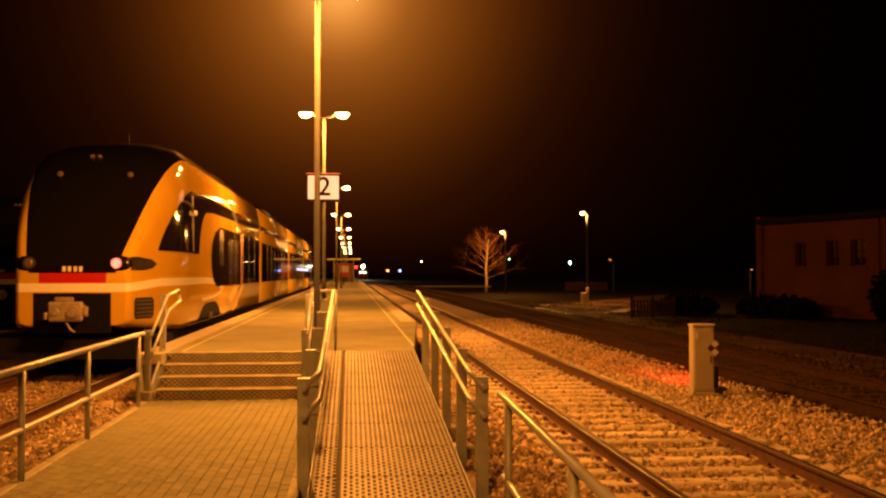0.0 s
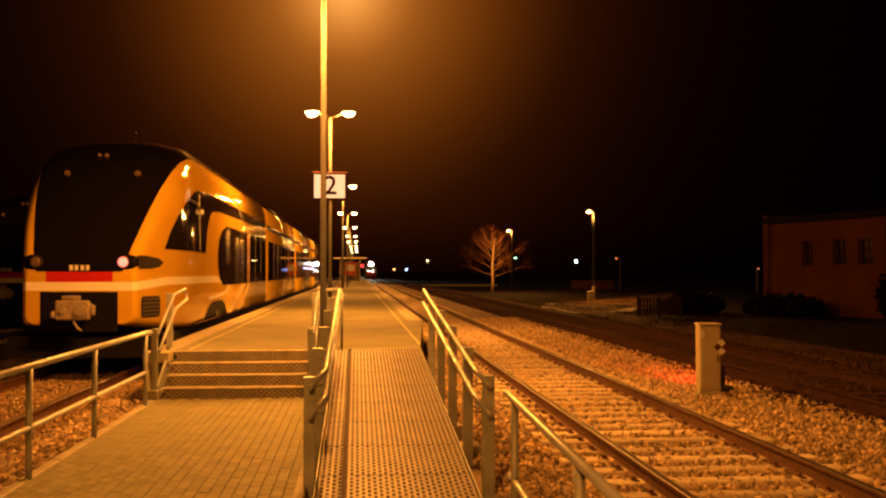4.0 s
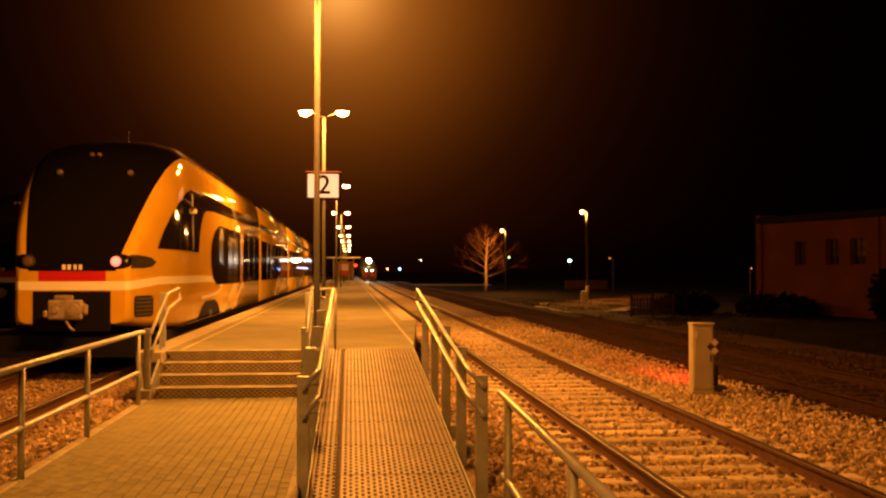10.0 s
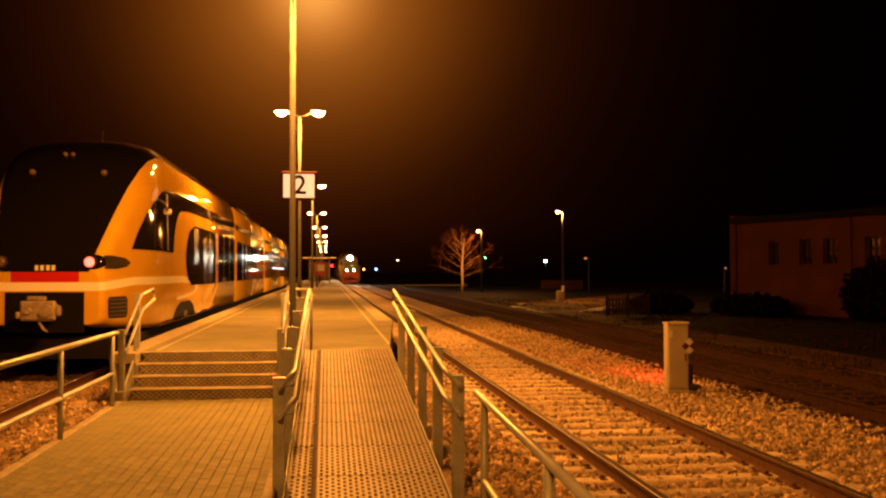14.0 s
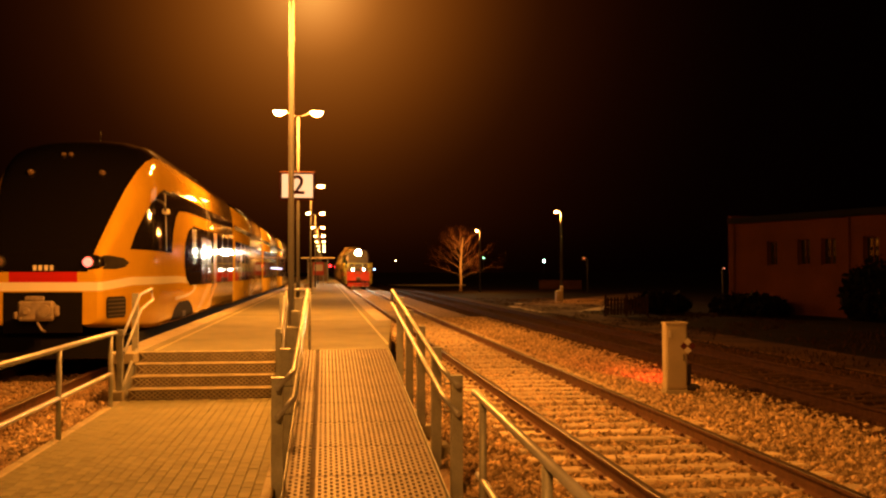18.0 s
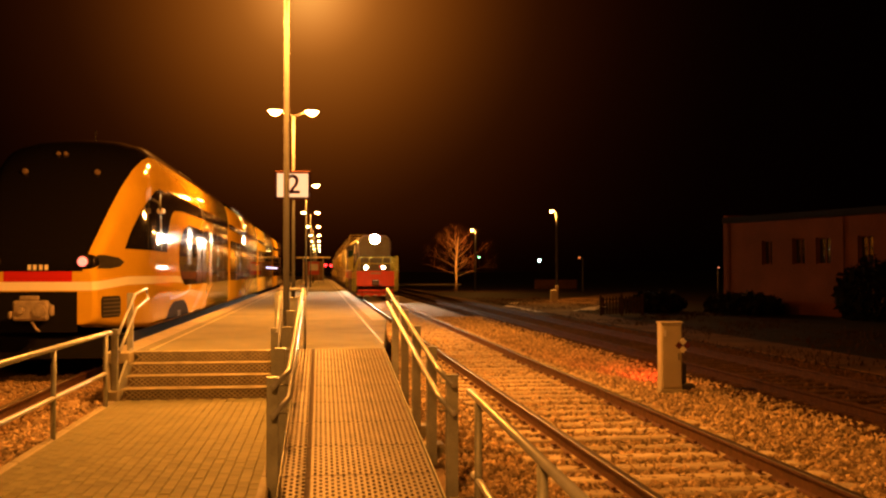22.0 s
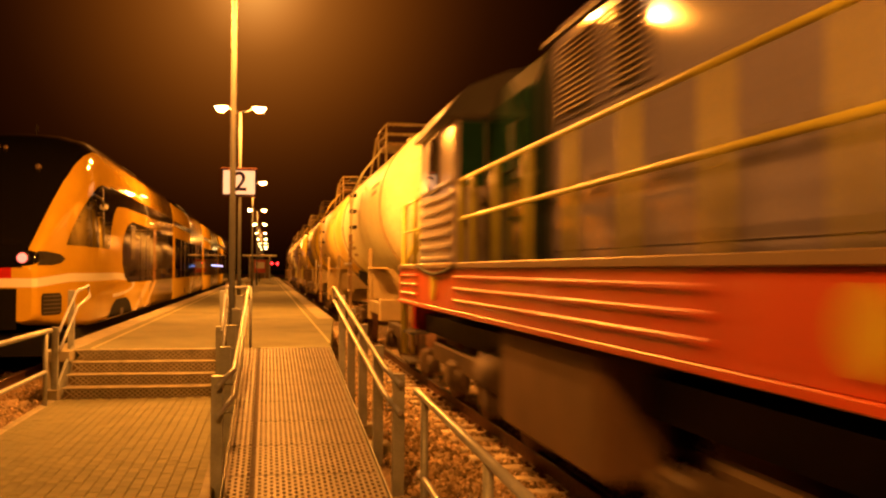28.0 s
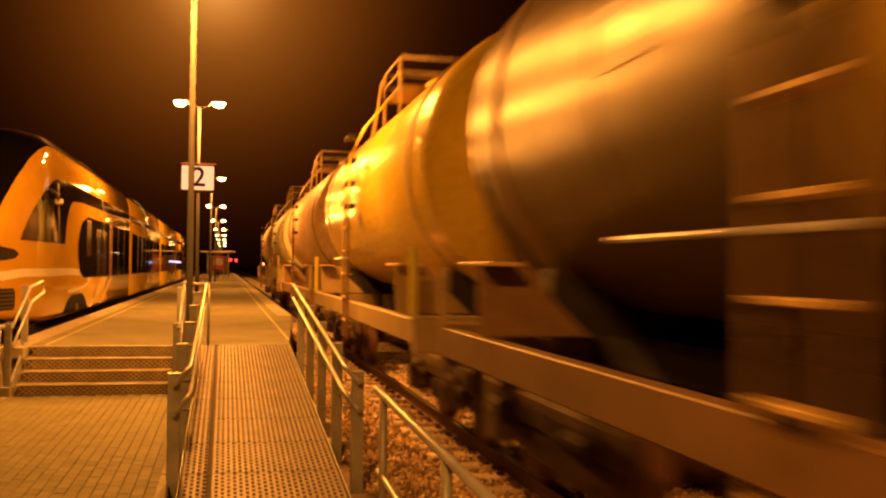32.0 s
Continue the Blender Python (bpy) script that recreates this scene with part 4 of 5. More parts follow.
def locomotive():
    t = thing("diesel_locomotive", "red and grey diesel shunting locomotive with yellow handrails", "locomotive")
    L = 15.5
    dz = 1.78
    part("front_plate", Build().box(-1.22, 1.22, -0.02, 0.10, 0.82, dz, 0.03), LRED, t, "red buffer beam plate")
    part("rear_plate", Build().box(-1.22, 1.22, L - 0.1, L + 0.02, 0.82, dz, 0.03), LRED, t)
    part("name_board", Build().box(-0.32, 0.34, -0.035, -0.018, 1.58, 1.68), WORN, t, "pale nameplate bar")
    part("deck", Build().box(-1.46, 1.46, 0.05, L - 0.05, dz - 0.06, dz, 0.01), GREY, t)
    for sd in (-1, 1):
        x = sd * 1.44
        lo, hi = min(x, x + sd * 0.03), max(x, x + sd * 0.03)
        for y0, y1, rib in ((0.35, 2.25, True), (2.25, 4.7, False), (4.7, 7.8, True), (7.8, 10.85, True), (10.85, 13.3, False), (13.3, 15.1, True)):
            b = Build().box(lo, hi, y0 + 0.01, y1 - 0.01, 1.33, dz - 0.02, 0.006)
            part("side_sill", b, LSIDE, t, "orange-red ribbed side sill")
            if rib:
                for z in (1.41, 1.53, 1.65):
                    b = Build().box(min(x, x + sd * 0.055), max(x, x + sd * 0.055), y0 + (0.08 if y0 != 7.8 else -0.02), y1 - (0.12 if y0 != 4.7 else 0.03), z, z + 0.04, 0.012)
                    part("sill_rib", b, LSIDE, t)
            else:
                part("emblem", Build().lathe("x", (x + sd * 0.03, (y0 + y1) / 2, 1.55), [(0.0 if sd > 0 else -0.025, 0.16), (0.025 if sd > 0 else 0.0, 0.16)], 20), EMBLEM, t, "round yellow emblem")
        part("walkway_edge", Build().box(min(x, x + sd * 0.06), max(x, x + sd * 0.06), 0.45, L - 0.45, dz - 0.02, dz + 0.04, 0.008), WORN, t, "worn bright walkway edge")
        part("lower_edge", Build().box(min(x, x + sd * 0.045), max(x, x + sd * 0.045), 0.35, L - 0.35, 1.28, 1.33, 0.008), LSIDE, t)
        # stanchions and handrails along the walkway
        xs = sd * 1.40
        for y in (0.42, 1.5, 2.6, 3.7, 4.8, 5.9, 7.0, 8.1, 9.2, 10.2, 10.8, 13.15, 14.1, 15.1):
            part("stanchion", Build().tube([(xs, y, dz), (xs, y, dz + 0.90)], 0.032, 8), LYEL, t)
        for z in (dz + 0.50, dz + 0.90):
            part("handrail", Build().tube([(xs, 0.42, z), (xs, 10.8, z)], 0.022, 8), LYEL, t)
            part("handrail", Build().tube([(xs, 13.15, z), (xs, 15.1, z)], 0.022, 8), LYEL, t)
        # corner steps and grab rails
        for y in (0.20, 0.30, L - 0.40, L - 0.30):
            part("grab_rail", Build().tube([(xs, y, 0.55), (xs, y, dz + 0.90)], 0.036, 8), LYEL, t)
        for y, out in ((0.0, 0.06), (L, -0.06)):
            for dx in (0.0, 0.09):
                part("corner_rail", Build().tube([(sd * (1.30 - dx), y - out, 0.50), (sd * (1.30 - dx), y - out, dz + 0.10), (sd * (1.02 - dx), y + out, dz + 0.84)], 0.026, 8), LYEL, t)
        for y0 in (0.05, L - 1.1):
            for z in (0.45, 0.85, 1.25):
                part("step", Build().box(min(sd * 1.12, sd * 1.42), max(sd * 1.12, sd * 1.42), y0 + 0.05, y0 + 1.0, z, z + 0.03), GREY, t)
        # fuel tank and boxes under the frame
        part("fuel_tank", Build().box(min(sd * 0.9, sd * 1.36), max(sd * 0.9, sd * 1.36), 6.5, 9.2, 0.42, 1.26, 0.05), FUEL, t)
        part("sand_box", Build().box(min(sd * 1.0, sd * 1.36), max(sd * 1.0, sd * 1.36), 1.6, 2.1, 0.55, 1.05, 0.04), FUEL, t)
        part("air_tank", Build().lathe("y", (sd * 1.15, 10.0, 0.75), [(-0.5, 0.1), (-0.45, 0.2), (0.45, 0.2), (0.5, 0.1)], 14), GRIME, t)
    # front railing
    for x in (-0.95, -0.38, 0.46, 0.98):
        for y in (0.08, L - 0.08):
            part("stanchion", Build().tube([(x, y, dz), (x, y, dz + 0.84)], 0.021, 8), LYEL, t)
    for y in (0.08, L - 0.08):
        part("handrail", Build().tube([(-1.22, y, dz + 0.22), (-0.98, y, dz + 0.84), (1.0, y, dz + 0.84), (1.24, y, dz + 0.70)], 0.022, 8), LYEL, t)
        part("handrail", Build().tube([(-0.95, y, dz + 0.45), (0.98, y, dz + 0.45)], 0.018, 8), LYEL, t)
    # hood
    def hood(name, y0, y1, w, z0, z1, m_, parent=t):
        pr_ = [(-w, z0), (w, z0), (w, z1 - 0.45), (w - 0.10, z1 - 0.16), (w - 0.32, z1), (-w + 0.32, z1), (-w + 0.10, z1 - 0.16), (-w, z1 - 0.45)]
        return part(name, Build().prism(pr_, "y", y0, y1), m_, parent)
    hood("long_hood", 0.85, 8.9, 1.0, dz, 4.02, LHOOD)
    hood("hood_nose", 0.70, 0.86, 0.96, dz, 3.95, LNOSE)
    hood("rear_hood", 8.9, 10.85, 1.12, dz, 3.78, LCAB)
    for sd in (-1, 1):
        x = sd * 1.0
        for y0, y1, z0, z1 in ((0.95, 2.2, 3.0, 3.62), (2.5, 3.3, 3.0, 3.62), (6.6, 7.3, 3.0, 3.62), (7.6, 8.5, 3.0, 3.62)):
            part("louvre_frame", Build().box(min(x, x + sd * 0.025), max(x, x + sd * 0.025), y0 - 0.05, y1 + 0.05, z0 - 0.05, z1 + 0.05, 0.008), LHOOD, t)
            nl = int((z1 - z0) / 0.045)
            b = Build()
            for k in range(nl):
                z = z0 + k * 0.045
                b.add([(x + sd * 0.028, y0, z + 0.036), (x + sd * 0.028, y1, z + 0.036), (x + sd * 0.055, y1, z), (x + sd * 0.055, y0, z),
                       (x + sd * 0.028, y0, z + 0.028), (x + sd * 0.028, y1, z + 0.028), (x + sd * 0.047, y1, z), (x + sd * 0.047, y0, z)],
                      [(0, 1, 2, 3), (7, 6, 5, 4), (0, 4, 5, 1), (3, 2, 6, 7)])
            part("louvre", b, LOUVRE, t)
        for k in range(13):
            y0 = 1.0 + k * 0.6
            part("hood_door", Build().box(min(x, x + sd * 0.012), max(x, x + sd * 0.012), y0, y0 + 0.585, dz + 0.12, 2.92, 0.005), LHOOD, t)
            part("door_handle", Build().box(min(x + sd * 0.012, x + sd * 0.04), max(x + sd * 0.012, x + sd * 0.04), y0 + 0.50, y0 + 0.54, 2.3, 2.45), GREY, t)
        part("roof_gutter", Build().box(min(x, x + sd * 0.05), max(x, x + sd * 0.05), 0.9, 8.9, 3.66, 3.70), BLACK, t)
    part("exhaust", Build().box(-0.3, 0.3, 6.4, 7.0, 4.02, 4.28, 0.05), GREY, t)
    # doors across the nose
    for x in (-0.45, 0.45):
        part("nose_door", Build().box(x - 0.40, x + 0.40, 0.685, 0.702, dz + 0.15, 3.3, 0.006), LNOSE, t)
    # cab with low eaves and an arched roof
    arch = [(1.47, dz), (1.47, 3.36), (1.30, 3.58), (0.92, 3.74), (0.45, 3.83), (0, 3.86)]
    part("cab", Build().prism(arch + [(-x, z) for x, z in arch[-2::-1]], "y", 10.85, 13.1), LCABP, t, "grey-violet ribbed cab side")
    roof = [(1.55, 3.33), (1.55, 3.38), (1.36, 3.63), (0.95, 3.80), (0.46, 3.89), (0, 3.92)]
    rim = roof + [(-x, z) for x, z in roof[-2::-1]]
    part("cab_roof", Build().loft([[(x, y, z) for x, z in rim] for y in (10.70, 13.25)], True), GREY, t)
    for sd in (-1, 1):
        x = sd * 1.47
        for y0, y1 in ((11.75, 12.3),):
            part("window_frame", Build().box(min(x, x + sd * 0.03), max(x, x + sd * 0.03), y0 - 0.05, y1 + 0.05, 2.62, 3.30, 0.01), GREY, t)
            part("window", Build().box(min(x, x + sd * 0.036), max(x, x + sd * 0.036), y0, y1, 2.67, 3.25), DARKGLASS, t)
        for y0 in (10.835, 13.1):
            xx = sd * 1.27
            part("window", Build().box(xx - 0.13, xx + 0.13, y0, y0 + 0.02, 2.62, 3.3), GREENGLASS, t)
        for k in range(7):
            part("cab_slat", Build().box(min(x, x + sd * 0.035), max(x, x + sd * 0.035), 10.95, 13.0, dz + 0.06 + k * 0.135, dz + 0.12 + k * 0.135, 0.015), LCABP, t)
        x = sd * 1.12
        for y0 in (8.95, 9.58, 10.21):
            part("hood_door", Build().box(min(x, x + sd * 0.02), max(x, x + sd * 0.02), y0, y0 + 0.58, dz + 0.1, 2.55, 0.006), LCAB, t)
            part("window", Build().box(min(x, x + sd * 0.025), max(x, x + sd * 0.025), y0 + 0.03, y0 + 0.55, 2.68, 3.36, 0.006), GREENGLASS, t)
    # lights
    part("headlight_housing", Build().lathe("y", (0, 0.70, 3.77), [(0.04, 0.31), (-0.28, 0.31), (-0.28, 0.285), (-0.12, 0.28), (-0.10, 0.10)], 24, False), GREY, t)
    part("headlight", Build().lathe("y", (0, 0.56, 3.77), [(-0.03, 0.16), (0.0, 0.25), (0.02, 0.26)], 24), HEAD, t, "blazing white headlight")
    for x in (-0.55, 0.52):
        part("marker_housing", Build().lathe("y", (x, 0.55, dz + 0.21), [(0.2, 0.06), (0.15, 0.13), (-0.20, 0.13), (-0.20, 0.115), (-0.04, 0.112)], 16, False), GREY, t)
        part("marker_light", Build().lathe("y", (x, 0.46, dz + 0.21), [(0.0, 0.06), (0.02, 0.10), (0.03, 0.105)], 16), MARK, t, "white marker light")
    part("red_marker", Build().lathe("y", (0.36, 0.62, dz + 0.27), [(0.0, 0.05), (0.03, 0.07), (0.08, 0.07)], 12), REDGLASS, t, "dim red marker lamp")
    for sd in (-1, 1):
        part("cable", Build().tube([(sd * 1.50, 10.6 + 0.2 * k, 1.80 - 0.10 * math.sin(math.pi * k / 13)) for k in range(14)], 0.022, 8), BLACK, t, "black cable sagging over the sill")
    # buffer beam details
    coupler(t, -0.02, -1)
    coupler(t, L + 0.02, 1)
    part("rail_guard", Build().box(-1.15, 1.15, -0.06, 0.0, 0.30, 0.42, 0.02).box(-1.10, 1.10, -0.02, 0.03, 0.48, 0.62, 0.02), LRED, t, "grimy red rail guard")
    for k in range(9):
        part("guard_stripe", Build().box(-1.14 + k * 0.254, -0.90 + k * 0.254, -0.072, -0.062, 0.22, 0.29), WHITE if k % 2 == 0 else LRED, t)
    part("frame", Build().box(-1.05, 1.05, 0.1, L - 0.1, 0.85, 1.10), BLACK, t)
    bogie(t, 3.6, 3, 0.525, 1.06, 2.0)
    bogie(t, 12.2, 3, 0.525, 1.06, 2.0)
    return t


# ---------------------------------------------------------------- tank wagons
CREAM = mat("cream_tank_paint", (0.80, 0.84, 0.58), 0.5, 0, 0.2, 0.9, 14, 0.05, spec=0.3, dark=(0.62, 0.60, 0.36))
OCHRE = mat("stained_yellow_tank_paint", (0.84, 0.66, 0.05), 0.36, 0, 0.25, 0.6, 5, 0.0, dark=(0.72, 0.53, 0.04), spec=0.10)


def half_dirty(m, dirt, start, soft):
    """Oily grime spread over the half of the tank behind its hatch, with a ragged streaky edge."""
    n, l = m.node_tree.nodes, m.node_tree.links
    p = n["Principled BSDF"]
    co = n.new("ShaderNodeTexCoord")
    sp = n.new("ShaderNodeSeparateXYZ")
    l.new(co.outputs["Object"], sp.inputs[0])
    stretch = n.new("ShaderNodeMapping")
    stretch.inputs["Scale"].default_value = (0.35, 1.6, 0.35)
    l.new(co.outputs["Object"], stretch.inputs[0])
    nz = n.new("ShaderNodeTexNoise")
    nz.inputs["Scale"].default_value, nz.inputs["Detail"].default_value = 1.6, 5
    l.new(stretch.outputs[0], nz.inputs["Vector"])
    ragged = n.new("ShaderNodeMath")
    ragged.operation = "MULTIPLY_ADD"
    ragged.inputs[1].default_value = 1.6
    l.new(nz.outputs["Fac"], ragged.inputs[0])
    l.new(sp.outputs["Y"], ragged.inputs[2])
    edge = n.new("ShaderNodeMapRange")
    edge.interpolation_type = "SMOOTHSTEP"
    edge.inputs["From Min"].default_value, edge.inputs["From Max"].default_value = start, start + soft
    edge.inputs["To Max"].default_value = 0.92
    l.new(ragged.outputs[0], edge.inputs["Value"])
    mx = n.new("ShaderNodeMix")
    mx.data_type = "RGBA"
    l.new(edge.outputs[0], mx.inputs["Factor"])
    l.new(p.inputs["Base Color"].links[0].from_socket, mx.inputs["A"])
    mx.inputs["B"].default_value = (*dirt, 1)
    l.new(mx.outputs["Result"], p.inputs["Base Color"])


half_dirty(OCHRE, (0.040, 0.016, 0.004), 0.0, 1.2)
CREAMD = mat("yellowed_cream_tank_paint", (0.64, 0.52, 0.17), 0.45, 0, 0.3, 0.8, 12, 0.05, spec=0.15, dark=(0.54, 0.42, 0.13))
YELT = mat("yellow_tank_paint", (0.72, 0.55, 0.05), 0.30, 0, 0.22, 0.9, 14, 0.05, coat=0.2)
GREYT = mat("stained_grey_tank_paint", (0.38, 0.29, 0.19), 0.45, 0, 0.4, 0.8, 12, 0.1, dark=(0.16, 0.10, 0.06))
FRAME = mat("wagon_frame_paint", (0.22, 0.14, 0.07), 0.6, 0.1, 0.4, 3, 40, 0.2)
INKBAR = mat("faded_lettering", (0.40, 0.32, 0.16), 0.7, 0, 0.5, 6, 30, 0)
LADDER = mat("yellowed_ladder_paint", (0.60, 0.44, 0.16), 0.5, 0, 0.3, 5, 40, 0.1)
FRAMEY = mat("pale_wagon_frame_paint", (0.38, 0.30, 0.15), 0.55, 0, 0.3, 3, 40, 0.15)


def tank_wagon(label, paint, frame_paint, continuous):
    """Centre of the wagon at the origin, rail level."""
    t = thing("tank_wagon", label, "tank wagon", group="tank wagons in the train")
    lad = FRAME
    R_, zc, half = 1.46, 2.87, 5.12
    prof = [(-half - 0.46, 0.02), (-half - 0.44, 0.4), (-half - 0.37, 0.85), (-half - 0.26, 1.16), (-half - 0.1, 1.35), (-half + 0.05, R_ - 0.02), (-half + 0.1, R_),
            (-0.9, R_), (-0.88, R_ + 0.004), (0.88, R_ + 0.004), (0.9, R_)] 
    prof += [(-a, r) for a, r in reversed(prof[:7])]
    part("tank", Build().lathe("y", (0, 0, zc), prof, 56), paint, t, "welded cylindrical tank")
    for y in (-4.85, -2.3, 2.3, 4.85):
        part("tank_seam", Build().lathe("y", (0, y, zc), [(-0.03, R_ - 0.004), (-0.025, R_ + 0.006), (0.025, R_ + 0.006), (0.03, R_ - 0.004)], 48, False), paint, t)
    for y in (-4.25, 4.25):
        part("tank_strap", Build().lathe("y", (0, y, zc), [(-0.06, R_ + 0.002), (-0.055, R_ + 0.022), (0.055, R_ + 0.022), (0.06, R_ + 0.002)], 48, False), frame_paint, t)
    # saddles
    for y in (-4.25, 4.25):
        b = Build().prism([(-1.1, 1.24), (1.1, 1.24), (1.05, 1.75), (0.72, 1.62), (0, 1.44), (-0.72, 1.62), (-1.05, 1.75)], "y", y - 0.12, y + 0.12)
        part("saddle", b, BLACK, t)
        for sd in (-1, 1):
            b = Build().prism([(sd * 1.58, 1.26), (sd * 1.60, 1.50), (sd * 1.60, 1.76), (sd * 1.24, 1.76), (sd * 1.05, 1.52), (sd * 0.78, 1.26)], "y", y - 0.16, y - 0.10)
            part("gusset", b, frame_paint, t)
            part("saddle_step", Build().box(min(sd * 1.36, sd * 1.62), max(sd * 1.36, sd * 1.62), y - 0.45, y + 0.45, 1.76, 1.79, 0.006), LADDER, t)
    # frame
    fr = Build().box(-0.28, 0.28, -5.4, 5.4, 0.95, 1.24)
    part("centre_sill", fr, BLACK, t)
    for sd in (-1, 1):
        if continuous:
            b = Build().box(min(sd * 1.48, sd * 1.60), max(sd * 1.48, sd * 1.60), -5.32, 5.32, 1.01, 1.25, 0.01)
            part("side_beam", b, frame_paint, t, "worn steel side beam")
        else:
            for y0, y1 in ((-5.32, -3.82), (3.82, 5.32)):
                b = Build().box(min(sd * 1.48, sd * 1.60), max(sd * 1.48, sd * 1.60), y0, y1, 1.02, 1.22, 0.01)
                part("side_beam", b, frame_paint, t, "worn steel side beam")
        tall = paint is YELT
        posts = ((-5.35, 1.25, 1.95), (0.42, 1.25, 2.42), (5.35, 1.25, 1.95)) if tall else ((-5.35, 1.25, 1.75), (5.35, 1.25, 1.75)) if continuous else ((-3.88, 0.88, 2.12), (3.88, 0.88, 2.12))
        for y, z0, z1 in posts:
            wide = 0.05 if tall else 0.032
            part("side_post", Build().box(min(sd * 1.55, sd * 1.62), max(sd * 1.55, sd * 1.62), y - wide, y + wide, z0, z1, 0.01), LYEL if tall else FRAMEY, t)
        # side ladder at the middle
        for dy in (-0.22, 0.22):
            part("ladder_rail", Build().box(min(sd * 1.60, sd * 1.64), max(sd * 1.60, sd * 1.64), dy - 0.025, dy + 0.025, 0.70, 2.50, 0.006), lad, t)
        for k in range(5):
            part("ladder_rung", Build().box(min(sd * 1.55, sd * 1.66), max(sd * 1.55, sd * 1.66), -0.20, 0.20, 0.95 + k * 0.34, 0.98 + k * 0.34, 0.006), LADDER, t)
        for k in range(4):
            part("ladder_step", Build().box(min(sd * 1.50, sd * 1.64), max(sd * 1.50, sd * 1.64), -0.17, 0.17, 2.62 + k * 0.34, 2.69 + k * 0.34, 0.012), BLACK, t)
        for dy in (-0.22, 0.22):
            part("ladder_bend", Build().tube([(sd * 1.62, dy, 2.48), (sd * 1.60, dy, 3.35), (sd * 1.35, dy, 3.85), (sd * 1.0, dy, 4.28)], 0.018, 6), paint, t)
        part("side_handrail", Build().tube([(sd * 1.62, -0.3, 1.88), (sd * 1.62, 1.5, 1.88)], 0.018, 6), PIPE, t)
        part("brake_pipe", Build().tube([(sd * 0.9, -5.4, 0.92), (sd * 0.9, 5.4, 0.92)], 0.03, 6), BLACK, t)
        for bar_y, bar_w, bar_a in ((-3.6, 1.3, 16), (-3.4, 0.8, 10), (2.0, 1.5, -26), (2.3, 1.0, -33), (4.4, 0.35, -4), (4.0, 0.4, -31)) if paint in (CREAM, CREAMD) else ():
            part("lettering_bar", Build().add([(sd * (R_ + 0.006) * math.cos(a), yy, zc + (R_ + 0.006) * math.sin(a)) for a in (radians(bar_a), radians(bar_a + 3.0)) for yy in (bar_y, bar_y + bar_w)], [(0, 1, 3, 2)]), INKBAR, t, "faded dark lettering bar")
        part("data_panel", Build().add([(sd * (R_ + 0.006) * math.cos(a), y, zc + (R_ + 0.006) * math.sin(a)) for a in (radians(-4), radians(10)) for y in (1.5, 2.3)], [(0, 1, 3, 2)]), GREY, t, "faded data panel")
    for y in (-5.42, 5.42):
        part("end_beam", Build().box(-1.60, 1.60, y - 0.1, y + 0.1, 0.92, 1.28, 0.02), frame_paint, t)
    coupler(t, -5.42, -1)
    coupler(t, 5.42, 1)
    part("brake_cylinder", Build().lathe("y", (0.5, -1.2, 0.75), [(-0.3, 0.17), (0.3, 0.17)], 14), GRIME, t)
    part("air_reservoir", Build().box(-0.5, 0.2, 0.6, 1.5, 0.55, 0.95, 0.04), GRIME, t)
    part("discharge_valve", Build().lathe("z", (0, 0, 0.75), [(0, 0.16), (0.5, 0.22)], 12), GRIME, t)
    # dome, hatch platform and its rails
    part("hatch", Build().lathe("z", (0, 0, zc + R_ - 0.06), [(0, 0.36), (0.22, 0.36), (0.24, 0.42), (0.30, 0.42), (0.34, 0.30)], 24), paint, t)
    part("valve", Build().lathe("z", (0, 0.85, zc + R_ - 0.05), [(0, 0.12), (0.24, 0.12), (0.26, 0.05)], 12), paint, t)
    part("walkway", Build().box(-0.95, 0.95, -0.75, 0.75, zc + R_ + 0.02, zc + R_ + 0.06, 0.01), FRAME, t)
    for x in (-0.95, 0.95):
        for y in (-0.72, 0.72):
            part("walkway_post", Build().tube([(x, y, zc + R_ - 0.5), (x, y, zc + R_ + 0.45)], 0.022, 6), FRAMEY, t)
    for z in (0.24, 0.45):
        part("walkway_rail", Build().tube([(-0.95, -0.72, zc + R_ + z), (-0.95, 0.72, zc + R_ + z), (0.95, 0.72, zc + R_ + z), (0.95, -0.72, zc + R_ + z), (-0.95, -0.72, zc + R_ + z)], 0.018, 6), FRAMEY, t)
    part("roof_ladder", Build().tube([(-1.15, 0.5, zc + 0.9), (-1.0, 0.72, zc + R_ + 0.35)], 0.02, 6).tube([(-1.1, 1.3, zc + 0.9), (-0.95, 0.72, zc + R_ + 0.42)], 0.02, 6), FRAMEY, t)
    bogie(t, -4.25, 2, 0.475, 1.0, 1.85)
    bogie(t, 4.25, 2, 0.475, 1.0, 1.85)
    return t


loco = locomotive()
wagon_a = tank_wagon("cream tank wagon with stained welded tank and top hatch", CREAM, FRAMEY, False)
wagon_e = tank_wagon("yellowed cream tank wagon with dark streaked lettering bars", CREAMD, FRAMEY, False)
wagon_b = tank_wagon("yellow tank wagon with pale posts and long side beams", YELT, FRAMEY, True)
wagon_d = tank_wagon("dull ochre tank wagon with dark stains", OCHRE, FRAME, True)
for a0, a1, m_ in ((-31, -22, WHITE), (-22, -14, FRAMEY), (-14, -7, LRED)):
    part("placard", Build().add([(-1.472 * math.cos(radians(a)), yy, 2.87 + 1.472 * math.sin(radians(a))) for a in (a0, a1) for yy in (-4.15, -3.8)], [(0, 1, 3, 2)]), m_, wagon_d, "red and white hazard placard")
wagon_c = tank_wagon("grime-streaked brown-grey tank wagon with top hatch", GREYT, FRAME, True)
ident = Matrix.Identity(4)
